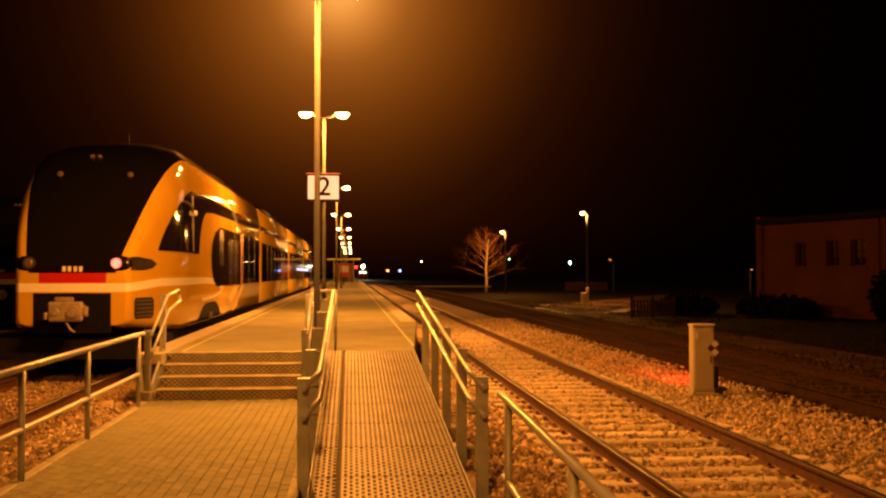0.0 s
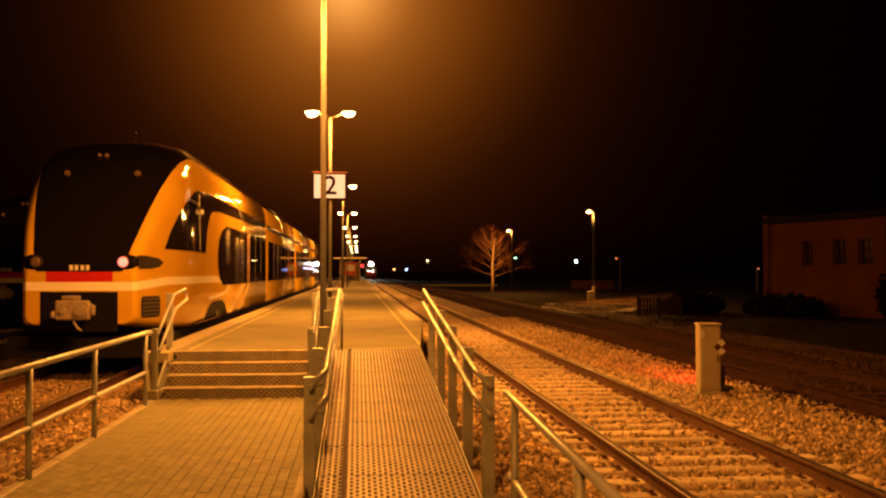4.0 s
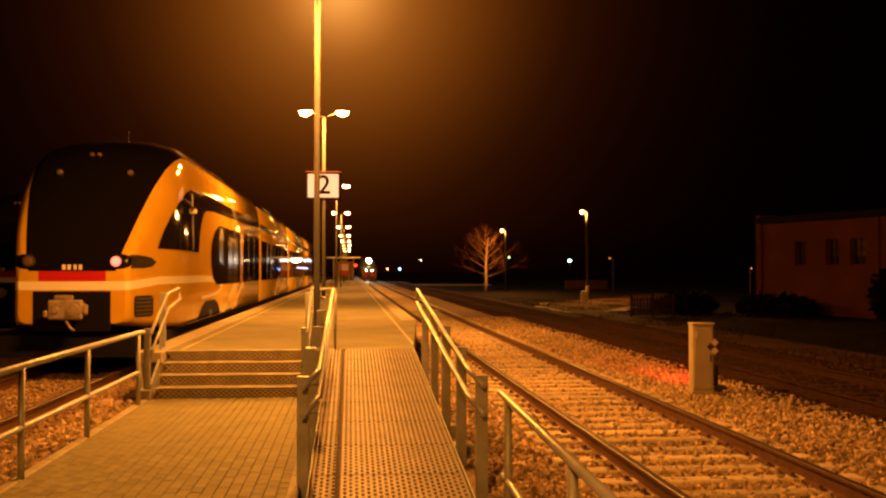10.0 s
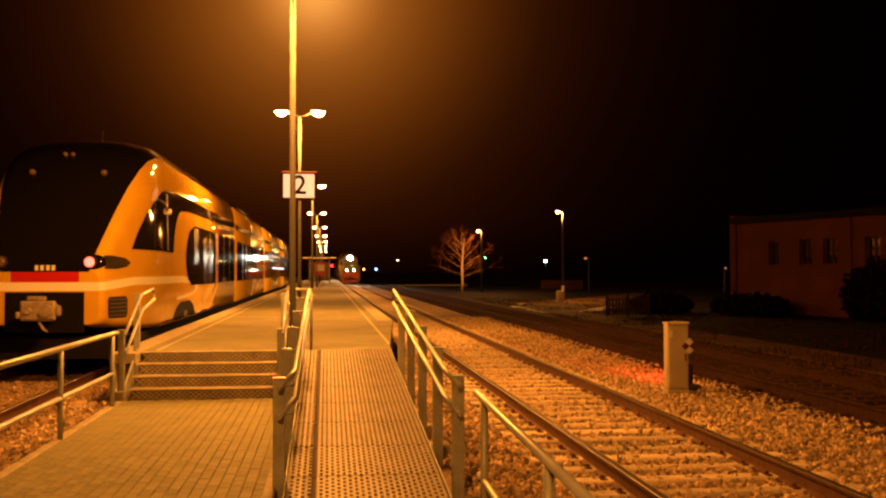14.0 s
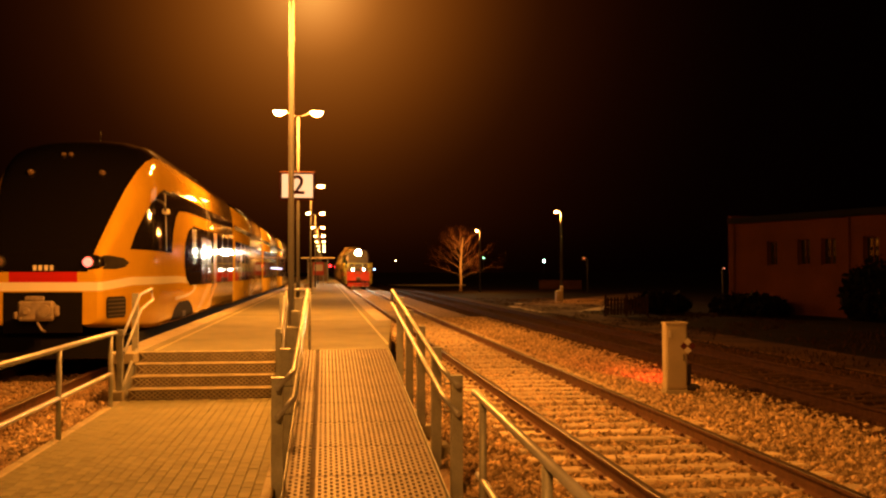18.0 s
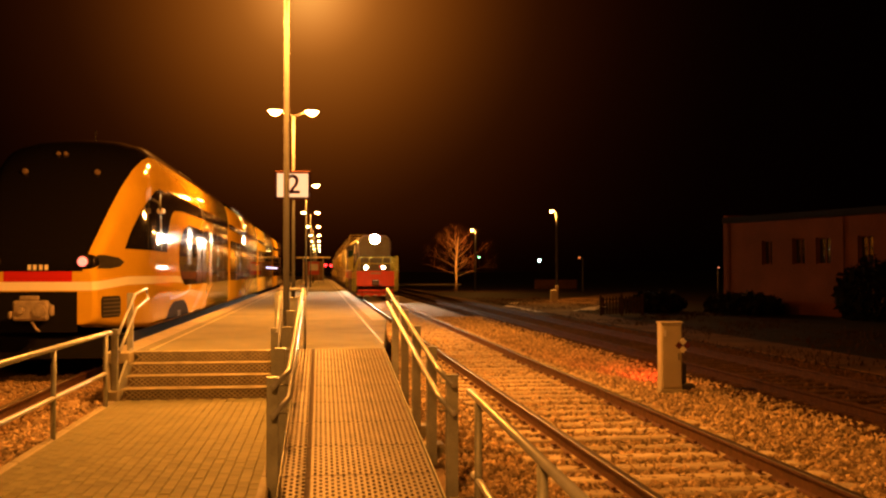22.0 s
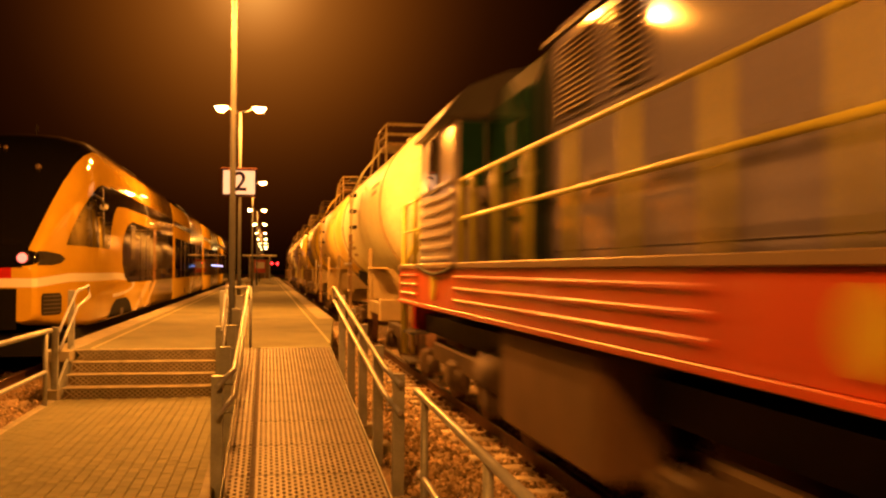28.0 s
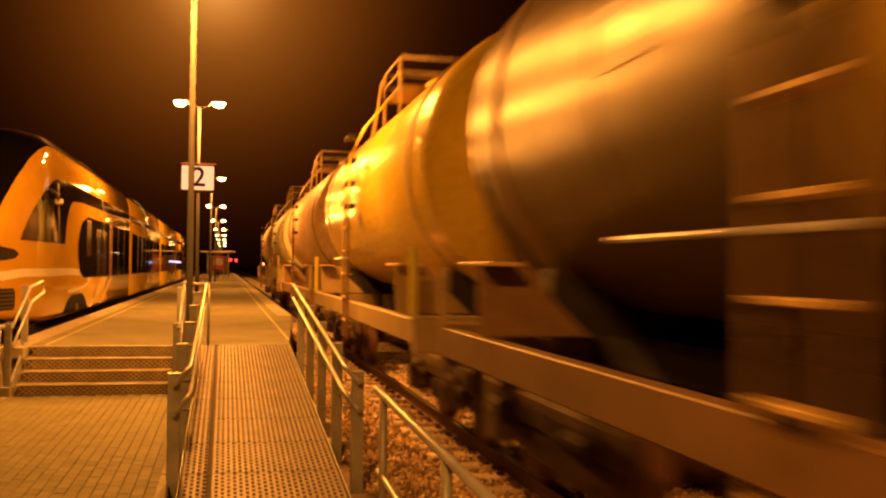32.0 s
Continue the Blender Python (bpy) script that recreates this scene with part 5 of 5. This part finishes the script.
WAGONS = [wagon_a, wagon_e, wagon_d, wagon_b, wagon_c, copy_thing(wagon_a, ident), copy_thing(wagon_c, ident)]


def motions():
    """The freight train rolls in along the main line."""
    run = [(0, 292.0), (3, 260.5), (6, 229.2), (9.5, 192.6), (13, 156.6), (16, 125.2), (19, 93.8), (22, 62.6), (24.5, 36.4), (25.5, 25.9), (26.5, 15.3), (27.5, 4.7),
           (28.8, -9.1), (30.4, -26.1), (31.2, -34.6), (32, -43.1)]
    walk(loco, [(s, pose(XT, y, 0)) for s, y in run])
    for k, w_ in enumerate(WAGONS):
        walk(w_, [(s, pose(XT, y + 22.1 + 12.02 * k - (0, 0, 0.2, 0.1, 0, 0, 0)[k], 0)) for s, y in run])

# ---------------------------------------------------------------- lamp posts on the platform
LAMPGLASS = glow("sodium_lamp_glass", (1.0, 0.66, 0.22), 55.0)
HOUSING = mat("lamp_housing_grey", (0.35, 0.33, 0.30), 0.45, 0.3, 0.2, 5, 40, 0.05)


def lamp_post(x, y, base, top, r=0.046, arm=0.5):
    t = thing("platform_lamp_post", "galvanised platform lamp post with two glowing sodium lamps", "lamp post", (x, y, base), "platform lamp posts")
    h_ = top - base
    part("pole", Build().tube([(0, 0, 0), (0, 0, 1.0), (0, 0, 1.02), (0, 0, h_ - 0.12)], [r * 1.25, r * 1.25, r, r * 0.8], 16), POLE, t)
    part("base_plate", Build().box(-0.16, 0.16, -0.16, 0.16, 0, 0.03, 0.006), GALV, t)
    for sd in (-1, 1):
        part("arm", Build().tube([(0, 0, h_ - 0.13), (sd * 0.22, 0, h_ - 0.05), (sd * (arm - 0.16), 0, h_ + 0.02)], 0.022, 8), POLE, t)
        b = Build()
        rings = []
        for k, (u, w_, hh) in enumerate(((-0.20, 0.05, 0.02), (-0.12, 0.11, 0.05), (0.0, 0.14, 0.07), (0.14, 0.12, 0.06), (0.22, 0.05, 0.02))):
            rings.append([(sd * (arm + u), math.cos(a) * w_, h_ + 0.03 + max(0, math.sin(a)) * hh) for a in [j * math.pi * 2 / 14 for j in range(14)]])
        b.loft(rings, True)
        part("lamp_head", b, HOUSING, t)
        rings = []
        for k, (u, w_, hh) in enumerate(((-0.17, 0.04, 0.02), (-0.10, 0.10, 0.09), (0.0, 0.125, 0.13), (0.12, 0.10, 0.11), (0.19, 0.04, 0.02))):
            rings.append([(sd * (arm + u), math.cos(a) * w_, h_ + 0.026 - (max(0, math.sin(a)) * hh)) for a in [j * math.pi * 2 / 14 for j in range(14)]])
        part("lamp_bowl", Build().loft(rings, True), LAMPGLASS, t, "glowing amber bowl")
    return t


POSTS = [(-0.48, 14.3, -0.2, 5.76), (-2.0, -1.9, -0.3, 6.3)] + [(-0.76, 28.3 + 24.2 * k, PZ, 6.2) for k in range(9)]
for i, (x, y, z0, z1) in enumerate(POSTS):
    lamp_post(x, y, z0, z1)
    if i < 3:
        for sd in (-0.5, 0.5):
            if i == 1:
                lamp("sodium_lamp", (x + sd, y, z1 - 0.15), 1700)
            else:
                lamp("sodium_lamp", (x + sd, y, z1 - 0.15), (1950, 0, 2800)[i])
    elif i < 8:
        lamp("sodium_lamp", (x + 0.5, y, z1 - 0.15), 2900)

# platform number sign
sign = thing("platform_sign", "white platform sign with dark border and number 2", "sign", (0, 0, 0))
SX, SY, SZ = -0.775, 28.15, 4.13
INK = mat("dark_brown_sign_ink", (0.05, 0.012, 0.008), 0.8, 0, 0.1, 5, 40, 0, spec=0.1)
SIGNW = glow("lit_sign_face", (1.0, 0.78, 0.46), 0.75)
part("sign_box", Build().box(SX - 0.49, SX + 0.49, SY - 0.05, SY + 0.05, SZ - 0.40, SZ + 0.40, 0.02), INK, sign, "dark sign border")
part("sign_face", Build().box(SX - 0.425, SX + 0.425, SY - 0.057, SY - 0.051, SZ - 0.325, SZ + 0.325), SIGNW, sign)
cu = bpy.data.curves.new("digit", "FONT")
cu.body, cu.size, cu.align_x, cu.align_y, cu.extrude = "2", 0.74, "CENTER", "CENTER", 0.003
cu.offset = 0.010
txt = new("digit", cu)
txt.matrix_world = pose(SX + 0.03, SY - 0.062, SZ, 90, 0, 0)
dg = bpy.context.evaluated_depsgraph_get()
me = bpy.data.meshes.new_from_object(txt.evaluated_get(dg))
mw = txt.matrix_world.copy()
bpy.data.objects.remove(txt)
me.transform(mw)
me.materials.clear()
me.materials.append(INK)
part("digit", me, None, sign, "dark number 2")
part("clamp", Build().box(SX - 0.09, SX + 0.09, SY + 0.05, SY + 0.22, SZ - 0.2, SZ - 0.14).box(SX - 0.09, SX + 0.09, SY + 0.05, SY + 0.22, SZ + 0.14, SZ + 0.2), GALV, sign)

# ---------------------------------------------------------------- relay cabinet and dwarf signal
MAROON = mat("maroon_marker_paint", (0.10, 0.012, 0.008), 0.6, 0, 0.2, 6, 40, 0)
CABP = mat("cream_cabinet_paint", (0.52, 0.47, 0.36), 0.5, 0, 0.15, 3, 40, 0.05)
cab = thing("relay_cabinet", "cream trackside relay cabinet standing in the ballast", "cabinet", (5.43, 15.25, BZ))
part("plinth", Build().box(-0.18, 0.18, -0.10, 0.10, -0.1, 0.10, 0.01), COPE, cab)
part("body", Build().box(-0.17, 0.17, -0.09, 0.09, 0.10, 1.12, 0.012), CABP, cab)
part("door", Build().box(-0.15, 0.15, -0.102, -0.090, 0.14, 1.08, 0.006), CABP, cab)
part("lid", Build().box(-0.185, 0.185, -0.11, 0.11, 1.12, 1.15, 0.010), CABP, cab)
part("tag", Build().box(-0.13, -0.09, -0.108, -0.103, 0.92, 1.02), WHITE, cab)
part("lock", Build().box(0.10, 0.125, -0.115, -0.103, 0.55, 0.66, 0.004), GREY, cab)
for a, m_ in ((0, WHITE), (1, MAROON), (2, WHITE), (3, MAROON)):
    q = a * math.pi / 2
    cxm, czm = 0.175 + 0.065 * math.sin(q), 0.78 + 0.065 * math.cos(q)
    part("marker_plate", Build().prism([(cxm, czm + 0.06), (cxm + 0.06, czm), (cxm, czm - 0.06), (cxm - 0.06, czm)], "y", -0.118, -0.111), m_, cab)
REDL = glow("red_signal_lens", (1.0, 0.02, 0.01), 30.0)
sg = thing("dwarf_signal", "low black dwarf signal showing red beside the cabinet", "signal", (5.72, 15.75, BZ))
part("foot", Build().box(-0.28, 0.28, -0.12, 0.12, 0.0, 0.12, 0.03), BLACK, sg)
part("case", Build().box(-0.14, 0.14, -0.1, 0.1, 0.12, 0.46, 0.03), BLACK, sg)
part("lens", Build().lathe("y", (0, 0.11, 0.33), [(-0.02, 0.06), (0.01, 0.05)], 14), REDL, sg)
rl = bpy.data.lights.new("red_signal_lamp", "SPOT")
rl.energy, rl.color, rl.spot_size, rl.spot_blend, rl.shadow_soft_size = 480, (1.0, 0.015, 0.008), radians(34), 0.6, 0.04
ro = new("red_signal_lamp", rl)
ro.matrix_world = look((5.72, 15.9, 0.16), (6.0, 22.0, -0.55))

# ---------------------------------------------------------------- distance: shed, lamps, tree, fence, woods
# wall colour lowered to keep the building dim in the dark
PLASTER = mat("dim_weathered_plaster", (0.085, 0.030, 0.013), 0.85, 0, 0.35, 0.5, 10, 0.25, spec=0.04)
shed = thing("storage_building", "long two-storey plastered building with dark windows", "building", (0, 0, 0))
LEN, DEP, HGT = 24.0, 9.0, 4.62


def wall_pieces(s0, s1, z0, z1, holes):
    """Piers between openings, and the wall below and above each opening (s from, s to, z from, z to)."""
    out, x = [], s0
    for h in sorted(holes):
        out += [(x, h[0], z0, z1), (h[0], h[1], z0, h[2]), (h[0], h[1], h[3], z1)]
        x = h[1]
    return out + [(x, s1, z0, z1)]


HOLES = [(2.9, 3.65, 2.05, 3.25), (5.05, 5.9, 2.05, 3.3), (6.6, 7.55, 2.05, 3.3), (9.15, 10.05, 2.05, 3.3), (11.4, 12.3, 2.05, 3.3), (14.0, 15.0, 2.05, 3.3), (17.0, 18.0, 2.05, 3.3)]
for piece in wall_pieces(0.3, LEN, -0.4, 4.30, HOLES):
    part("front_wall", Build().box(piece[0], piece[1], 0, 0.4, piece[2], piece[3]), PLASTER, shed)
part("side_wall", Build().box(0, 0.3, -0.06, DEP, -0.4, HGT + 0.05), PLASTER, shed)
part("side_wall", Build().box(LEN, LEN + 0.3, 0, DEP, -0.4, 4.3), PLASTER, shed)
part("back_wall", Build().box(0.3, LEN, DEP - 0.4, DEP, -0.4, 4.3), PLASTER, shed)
# roof and eaves coloured near black so no lit edge shows
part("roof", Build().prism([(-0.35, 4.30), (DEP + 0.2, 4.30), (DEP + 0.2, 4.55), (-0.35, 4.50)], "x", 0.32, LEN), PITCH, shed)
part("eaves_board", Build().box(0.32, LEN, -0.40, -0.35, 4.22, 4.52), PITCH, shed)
part("floor_slab", Build().box(0.3, LEN, 0.4, DEP - 0.4, -0.4, 0.9), GREY, shed)
for h in HOLES:
    wf = part("window", Build().box(h[0], h[1], 0.22, 0.26, h[2], h[3]), DARKGLASS, shed, "dark reflecting pane")
    b = Build()
    b.box(h[0], h[0] + 0.05, 0.16, 0.22, h[2], h[3]).box(h[1] - 0.05, h[1], 0.16, 0.22, h[2], h[3]).box(h[0] + 0.05, h[1] - 0.05, 0.16, 0.22, h[2], h[2] + 0.05).box(h[0] + 0.05, h[1] - 0.05, 0.16, 0.22, h[3] - 0.05, h[3])
    b.box((h[0] + h[1]) / 2 - 0.02, (h[0] + h[1]) / 2 + 0.02, 0.17, 0.219, h[2] + 0.05, h[3] - 0.05)
    part("window_frame", b, PLASTER, wf)
    part("window_sill", Build().box(h[0] - 0.08, h[1] + 0.08, -0.06, 0.02, h[2] - 0.06, h[2] - 0.004), PLASTER, wf)
for s in (0.45, 8.4, 12.9):
    part("downpipe", Build().tube([(s, -0.08, -0.3), (s, -0.08, 4.25)], 0.05, 8), PLASTER, shed)
ang = math.degrees(math.atan2(-0.961, 0.276))
shed.matrix_world = pose(21.2, 51.0, 0, 0, 0, ang)

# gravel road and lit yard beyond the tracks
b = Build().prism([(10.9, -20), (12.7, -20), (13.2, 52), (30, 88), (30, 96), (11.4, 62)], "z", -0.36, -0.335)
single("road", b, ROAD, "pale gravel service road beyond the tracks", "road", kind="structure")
# the lamp's pool of light painted as a pale ragged blob of yard
YARD = mat("lamp_pool_yard", (0.46, 0.38, 0.26), 0.9, 0, 0.35, 0.3, 8, 0.4)
rim_y = []
for k in range(64):
    a = k * math.pi / 32
    q = 1.0 + 0.18 * math.sin(3 * a + 1.0) + 0.10 * math.sin(7 * a) + 0.06 * math.sin(17 * a + 2.0)
    rim_y.append((13.4 + 2.7 * q * math.cos(a) + 1.0 * math.sin(a), 57.5 + 7.5 * q * math.sin(a)))
b = Build().prism(rim_y, "z", -0.35, -0.345)
single("yard", b, YARD, "pale yard with the street lamp's pool of light in its colour", "yard", kind="structure")
b = Build().box(5.2, 21.0, 150.0, 150.5, -0.36, -0.14, 0.03)
single("low_wall", b, COPE, "low pale concrete kerb wall across the far yard", "kerb", kind="structure")
b = Build().box(25.2, 30.3, 117.0, 117.3, -0.36, 0.75, 0.03)
single("garden_wall", b, mat("dull_rendered_wall", (0.045, 0.02, 0.009), 0.9, 0, 0.4, 1, 10, 0.2, spec=0.04), "low pale rendered wall far behind the street lamp", "wall", kind="structure")


def street_lamp(x, y, top, label, power, colour=(1.0, 0.36, 0.05), arm=-0.35, shine=40):
    t = thing("street_lamp", label, "street lamp", (x, y, -0.36), "street lamps")
    h_ = top + 0.36
    part("pole", Build().tube([(0, 0, 0), (0, 0, h_ - 0.2), (arm * 0.4, 0, h_ - 0.05), (arm, 0, h_)], [0.09, 0.06, 0.05, 0.045], 10), POLE, t)
    part("lamp_bowl", Build().lathe("z", (arm, 0, h_ - 0.06), [(-0.13, 0.04), (-0.08, 0.10), (0.0, 0.13)], 14), glow("street_lamp_glass", (1.0, 0.62, 0.22) if shine > 10 else (1.0, 0.25, 0.06), shine), t, "glowing bowl")
    part("lamp_head", Build().lathe("z", (arm, 0, h_ - 0.06), [(0.0, 0.14), (0.08, 0.12), (0.12, 0.05)], 14), HOUSING, t)
    if power:
        lamp("street_lamp_light", (x + arm, y, top - 0.36), power * 2.2, 0.1, colour)
    return t


street_lamp(16.65, 70, 6.1, "tall street lamp glowing over the yard", 2300)
street_lamp(15.9, 103, 6.1, "street lamp beside the bare tree", 2000)
street_lamp(14.6, 205, 4.2, "distant street lamp at the end of the yard", 0)
street_lamp(26.5, 100, 3.2, "small dim street lamp far off", 0, shine=1.2)
part_box = thing("junction_box", "grey junction box at the lamp post's foot", "cabinet", (16.35, 69.5, -0.36))
part("body", Build().box(-0.25, 0.25, -0.2, 0.2, 0, 0.75, 0.02).box(0.1, 0.28, -0.15, 0.15, 0.75, 1.1, 0.02), COPE, part_box)


def far_light(x, y, z, r, colour, strength, label):
    t = thing("distant_light", label, "light", (x, y, z), "distant lights")
    part("lens", Build().lathe("y", (0, 0, 0), [(-0.02, r * 0.6), (0, r), (0.1, r)], 12), glow("distant_lens", colour, strength), t)
    part("hood", Build().lathe("y", (0, 0.1, 0), [(0, r * 1.2), (0.2, r * 1.2)], 12), BLACK, t)
    part("mast", Build().tube([(0, 0.2, 0), (0, 0.2, -z - 0.36)], 0.06, 8), BLACK, t)


far_light(44.0, 200, 3.9, 0.24, (0.55, 1.0, 0.85), 30, "cold white yard light far off")
far_light(34.0, 215, 4.8, 0.13, (0.3, 1.0, 0.55), 14, "small green light far off")
far_light(16.0, 330, 2.6, 0.3, (0.25, 0.4, 1.0), 14, "small blue signal far along the line")
far_light(11.6, 320, 2.6, 0.3, (1.0, 0.3, 0.08), 9, "small orange signal far along the line")
far_light(-0.4, 300, 3.6, 0.34, (1.0, 0.02, 0.02), 14, "red signal at the far end of the station")
far_light(1.4, 300, 3.6, 0.34, (1.0, 0.02, 0.02), 14, "red signal at the far end of the station")
far_light(3.0, 300, 3.5, 0.34, (1.0, 0.02, 0.02), 14, "red signal at the far end of the station")
far_light(24.6, 60, 1.95, 0.035, (1.0, 0.3, 0.15), 1.5, "small lamp beside the building")

# dry grass beside the sidings
rg = np.random.RandomState(31)
gv, gf = [], []
for _ in range(15000):
    x, y = rg.uniform(10.4, 19.5), 17 + 60 * rg.uniform() ** 1.3
    if math.sin(x * 1.7 + y * 0.31) + math.sin(y * 0.83 - x) + rg.normal(0, 0.7) < 0.3:
        continue
    a, hgt, lean = rg.uniform(0, math.pi), rg.uniform(0.05, 0.17), rg.normal(0, 0.06, 2)
    dx, dy = 0.022 * math.cos(a), 0.022 * math.sin(a)
    k = len(gv)
    gv += [(x - dx, y - dy, -0.36), (x + dx, y + dy, -0.36), (x + lean[0], y + lean[1], -0.36 + hgt)]
    gf.append((k, k + 1, k + 2))
me_g = bpy.data.meshes.new("dry_grass")
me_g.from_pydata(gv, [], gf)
# blade colour lowered with the ground's for the unlit verge
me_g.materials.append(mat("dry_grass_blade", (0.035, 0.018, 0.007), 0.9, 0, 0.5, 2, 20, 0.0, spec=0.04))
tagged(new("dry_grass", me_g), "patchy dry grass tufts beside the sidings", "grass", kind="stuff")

# ---------------------------------------------------------------- bare tree
BARK = mat("pale_bark", (0.34, 0.21, 0.12), 0.85, 0, 0.4, 4, 30, 0.3)
tree = thing("bare_tree", "leafless tree with spreading limbs lit by a street lamp", "tree", (14.4, 107, -0.36))
rt = random.Random(21)
trunk, limbs, twigs = Build(), Build(), Build()
trunk.tube([(0, 0, 0), (0.05, 0, 1.2), (0.0, 0, 2.6), (0.12, 0, 4.2), (0.25, 0, 5.8)], [0.17, 0.12, 0.10, 0.065, 0.02], 10)


def grow(p, d, length, r, depth):
    b_ = limbs if depth > 2 else twigs
    q, path, rad = Vector(p), [Vector(p)], [r]
    d = Vector(d).normalized()
    for k in range(3):
        d = (d + Vector((rt.uniform(-0.2, 0.2), rt.uniform(-0.2, 0.2), rt.uniform(-0.12, 0.12)))).normalized()
        q = q + d * length / 3
        path.append(q.copy())
        rad.append(r * (1 - 0.27 * (k + 1)))
        if depth > 0:
            for s in range(2):
                side = Vector((rt.uniform(-1, 1), rt.uniform(-1, 1), rt.uniform(-0.25, 0.6)))
                grow(q, d * 0.7 + side * 0.8, length * rt.uniform(0.40, 0.60), r * 0.36, depth - 1)
    b_.tube(path, rad, 5 if depth else 3, False)


for k in range(16):
    z = 1.5 + k * 0.24
    a = k * 2.4
    grow((0.03, 0, z), (math.cos(a), math.sin(a) * 0.8, 0.30 + 0.05 * k), 3.0 - 0.10 * k, 0.026, 3)
part("trunk", trunk, mat("pale_trunk_bark", (0.40, 0.28, 0.17), 0.85, 0, 0.4, 4, 30, 0.3), tree)
part("limb", limbs, BARK, tree)
tagged(part("twig", twigs, mat("red_brown_twig", (0.17, 0.07, 0.028), 0.9, 0, 0.4, 4, 30, 0.2), tree), kind="stuff")

# fence and hedge in front of the shed
FENCEW = mat("dark_weathered_wood", (0.03, 0.016, 0.009), 0.85, 0, 0.4, 4, 40, 0.2, spec=0.04)
# leaf colour near black: the shrubs' unlit silhouettes are put into it
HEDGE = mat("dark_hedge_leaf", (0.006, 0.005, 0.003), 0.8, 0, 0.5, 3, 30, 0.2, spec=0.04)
fence = thing("picket_fence", "dark weathered wooden picket fence", "fence", (12.9, 45.5, -0.36))
for k in range(3):
    part("post", Build().box(k * 1.0 - 0.05, k * 1.0 + 0.05, -0.05, 0.05, 0, 1.05, 0.01), FENCEW, fence)
for k in range(13):
    part("slat", Build().box(0.06 + k * 0.155, 0.16 + k * 0.155, -0.075, -0.05, 0.1, 0.92, 0.005), FENCEW, fence)
for z in (0.28, 0.75):
    part("rail", Build().box(0, 2.05, -0.05, -0.02, z, z + 0.07), FENCEW, fence)


def hedge(x, y, lx, ly, h_, seed, label):
    rn = np.random.RandomState(seed)
    vs, fs = [], []
    for _ in range(2600):
        p = rn.normal(0, 1, 3)
        p /= np.linalg.norm(p)
        p *= rn.uniform(0.5, 1.0) ** 0.5
        c_ = np.array((x + p[0] * lx, y + p[1] * ly, -0.36 + max(0.02, (0.42 + 0.58 * p[2]) * h_ * rn.uniform(0.75, 1.1))))
        u, w_ = rn.normal(0, 0.10, 3), rn.normal(0, 0.07, 3)
        k = len(vs)
        vs += [(c_ - u).tolist(), (c_ + w_).tolist(), (c_ + u).tolist(), (c_ - w_).tolist()]
        fs.append((k, k + 1, k + 2, k + 3))
    t = thing("shrub", label, "shrub", (0, 0, 0), "shrubs")
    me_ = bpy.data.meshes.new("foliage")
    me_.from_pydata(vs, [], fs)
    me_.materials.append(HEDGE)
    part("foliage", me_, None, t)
    tr_ = Build()
    for k in range(6):
        tr_.tube([(x + rn.uniform(-0.2, 0.2), y, -0.36), (x + rn.uniform(-0.6, 0.6) * lx, y + rn.uniform(-0.4, 0.4), -0.36 + h_ * 0.7)], [0.03, 0.012], 5)
    part("stems", tr_, FRAME, t)


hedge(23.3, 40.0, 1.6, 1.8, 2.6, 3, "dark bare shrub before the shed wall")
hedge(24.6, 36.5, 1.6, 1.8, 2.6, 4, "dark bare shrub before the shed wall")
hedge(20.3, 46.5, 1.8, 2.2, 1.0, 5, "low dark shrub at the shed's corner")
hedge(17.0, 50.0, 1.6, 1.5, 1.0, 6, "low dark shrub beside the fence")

# shelter and boards far along the platform
sh = thing("platform_shelter", "small platform shelter with a thin flat roof", "shelter", (-0.75, 103, PZ))
part("roof", Build().box(-1.7, 1.7, -1.6, 1.6, 2.55, 2.66, 0.03), COPE, sh)
for x in (-1.0, 1.0):
    part("post", Build().box(x - 0.05, x + 0.05, -0.05, 0.05, 0, 2.55), GALV, sh)
part("back_panel", Build().box(-0.95, 0.95, -0.03, 0.03, 0.3, 2.2), FRAME, sh)
RED = mat("red_board_paint", (0.55, 0.05, 0.03), 0.5, 0, 0.2, 4, 30, 0)
bd = thing("timetable_board", "red and white timetable board on the platform", "notice board", (-0.65, 95, PZ))
part("panel", Build().box(-0.5, 0.5, -0.04, 0.04, 0.9, 2.1, 0.01), RED, bd)
part("sheet", Build().box(-0.4, 0.4, -0.05, -0.042, 1.3, 1.9), WHITE, bd)
for x in (-0.45, 0.45):
    part("post", Build().box(x - 0.03, x + 0.03, -0.03, 0.03, 0, 2.1), GALV, bd)
for y in (60.0, 84.0):
    bn = thing("bench", "dark wooden bench on the platform", "bench", (-1.0, y, PZ), "benches")
    part("seat", Build().box(-0.25, 0.25, -0.9, 0.9, 0.42, 0.47, 0.01), FRAME, bn)
    part("backrest", Build().box(0.22, 0.26, -0.9, 0.9, 0.55, 0.9, 0.01), FRAME, bn)
    for yy in (-0.7, 0.7):
        part("leg", Build().box(-0.22, 0.22, yy - 0.03, yy + 0.03, 0, 0.42), GALV, bn)

motions()
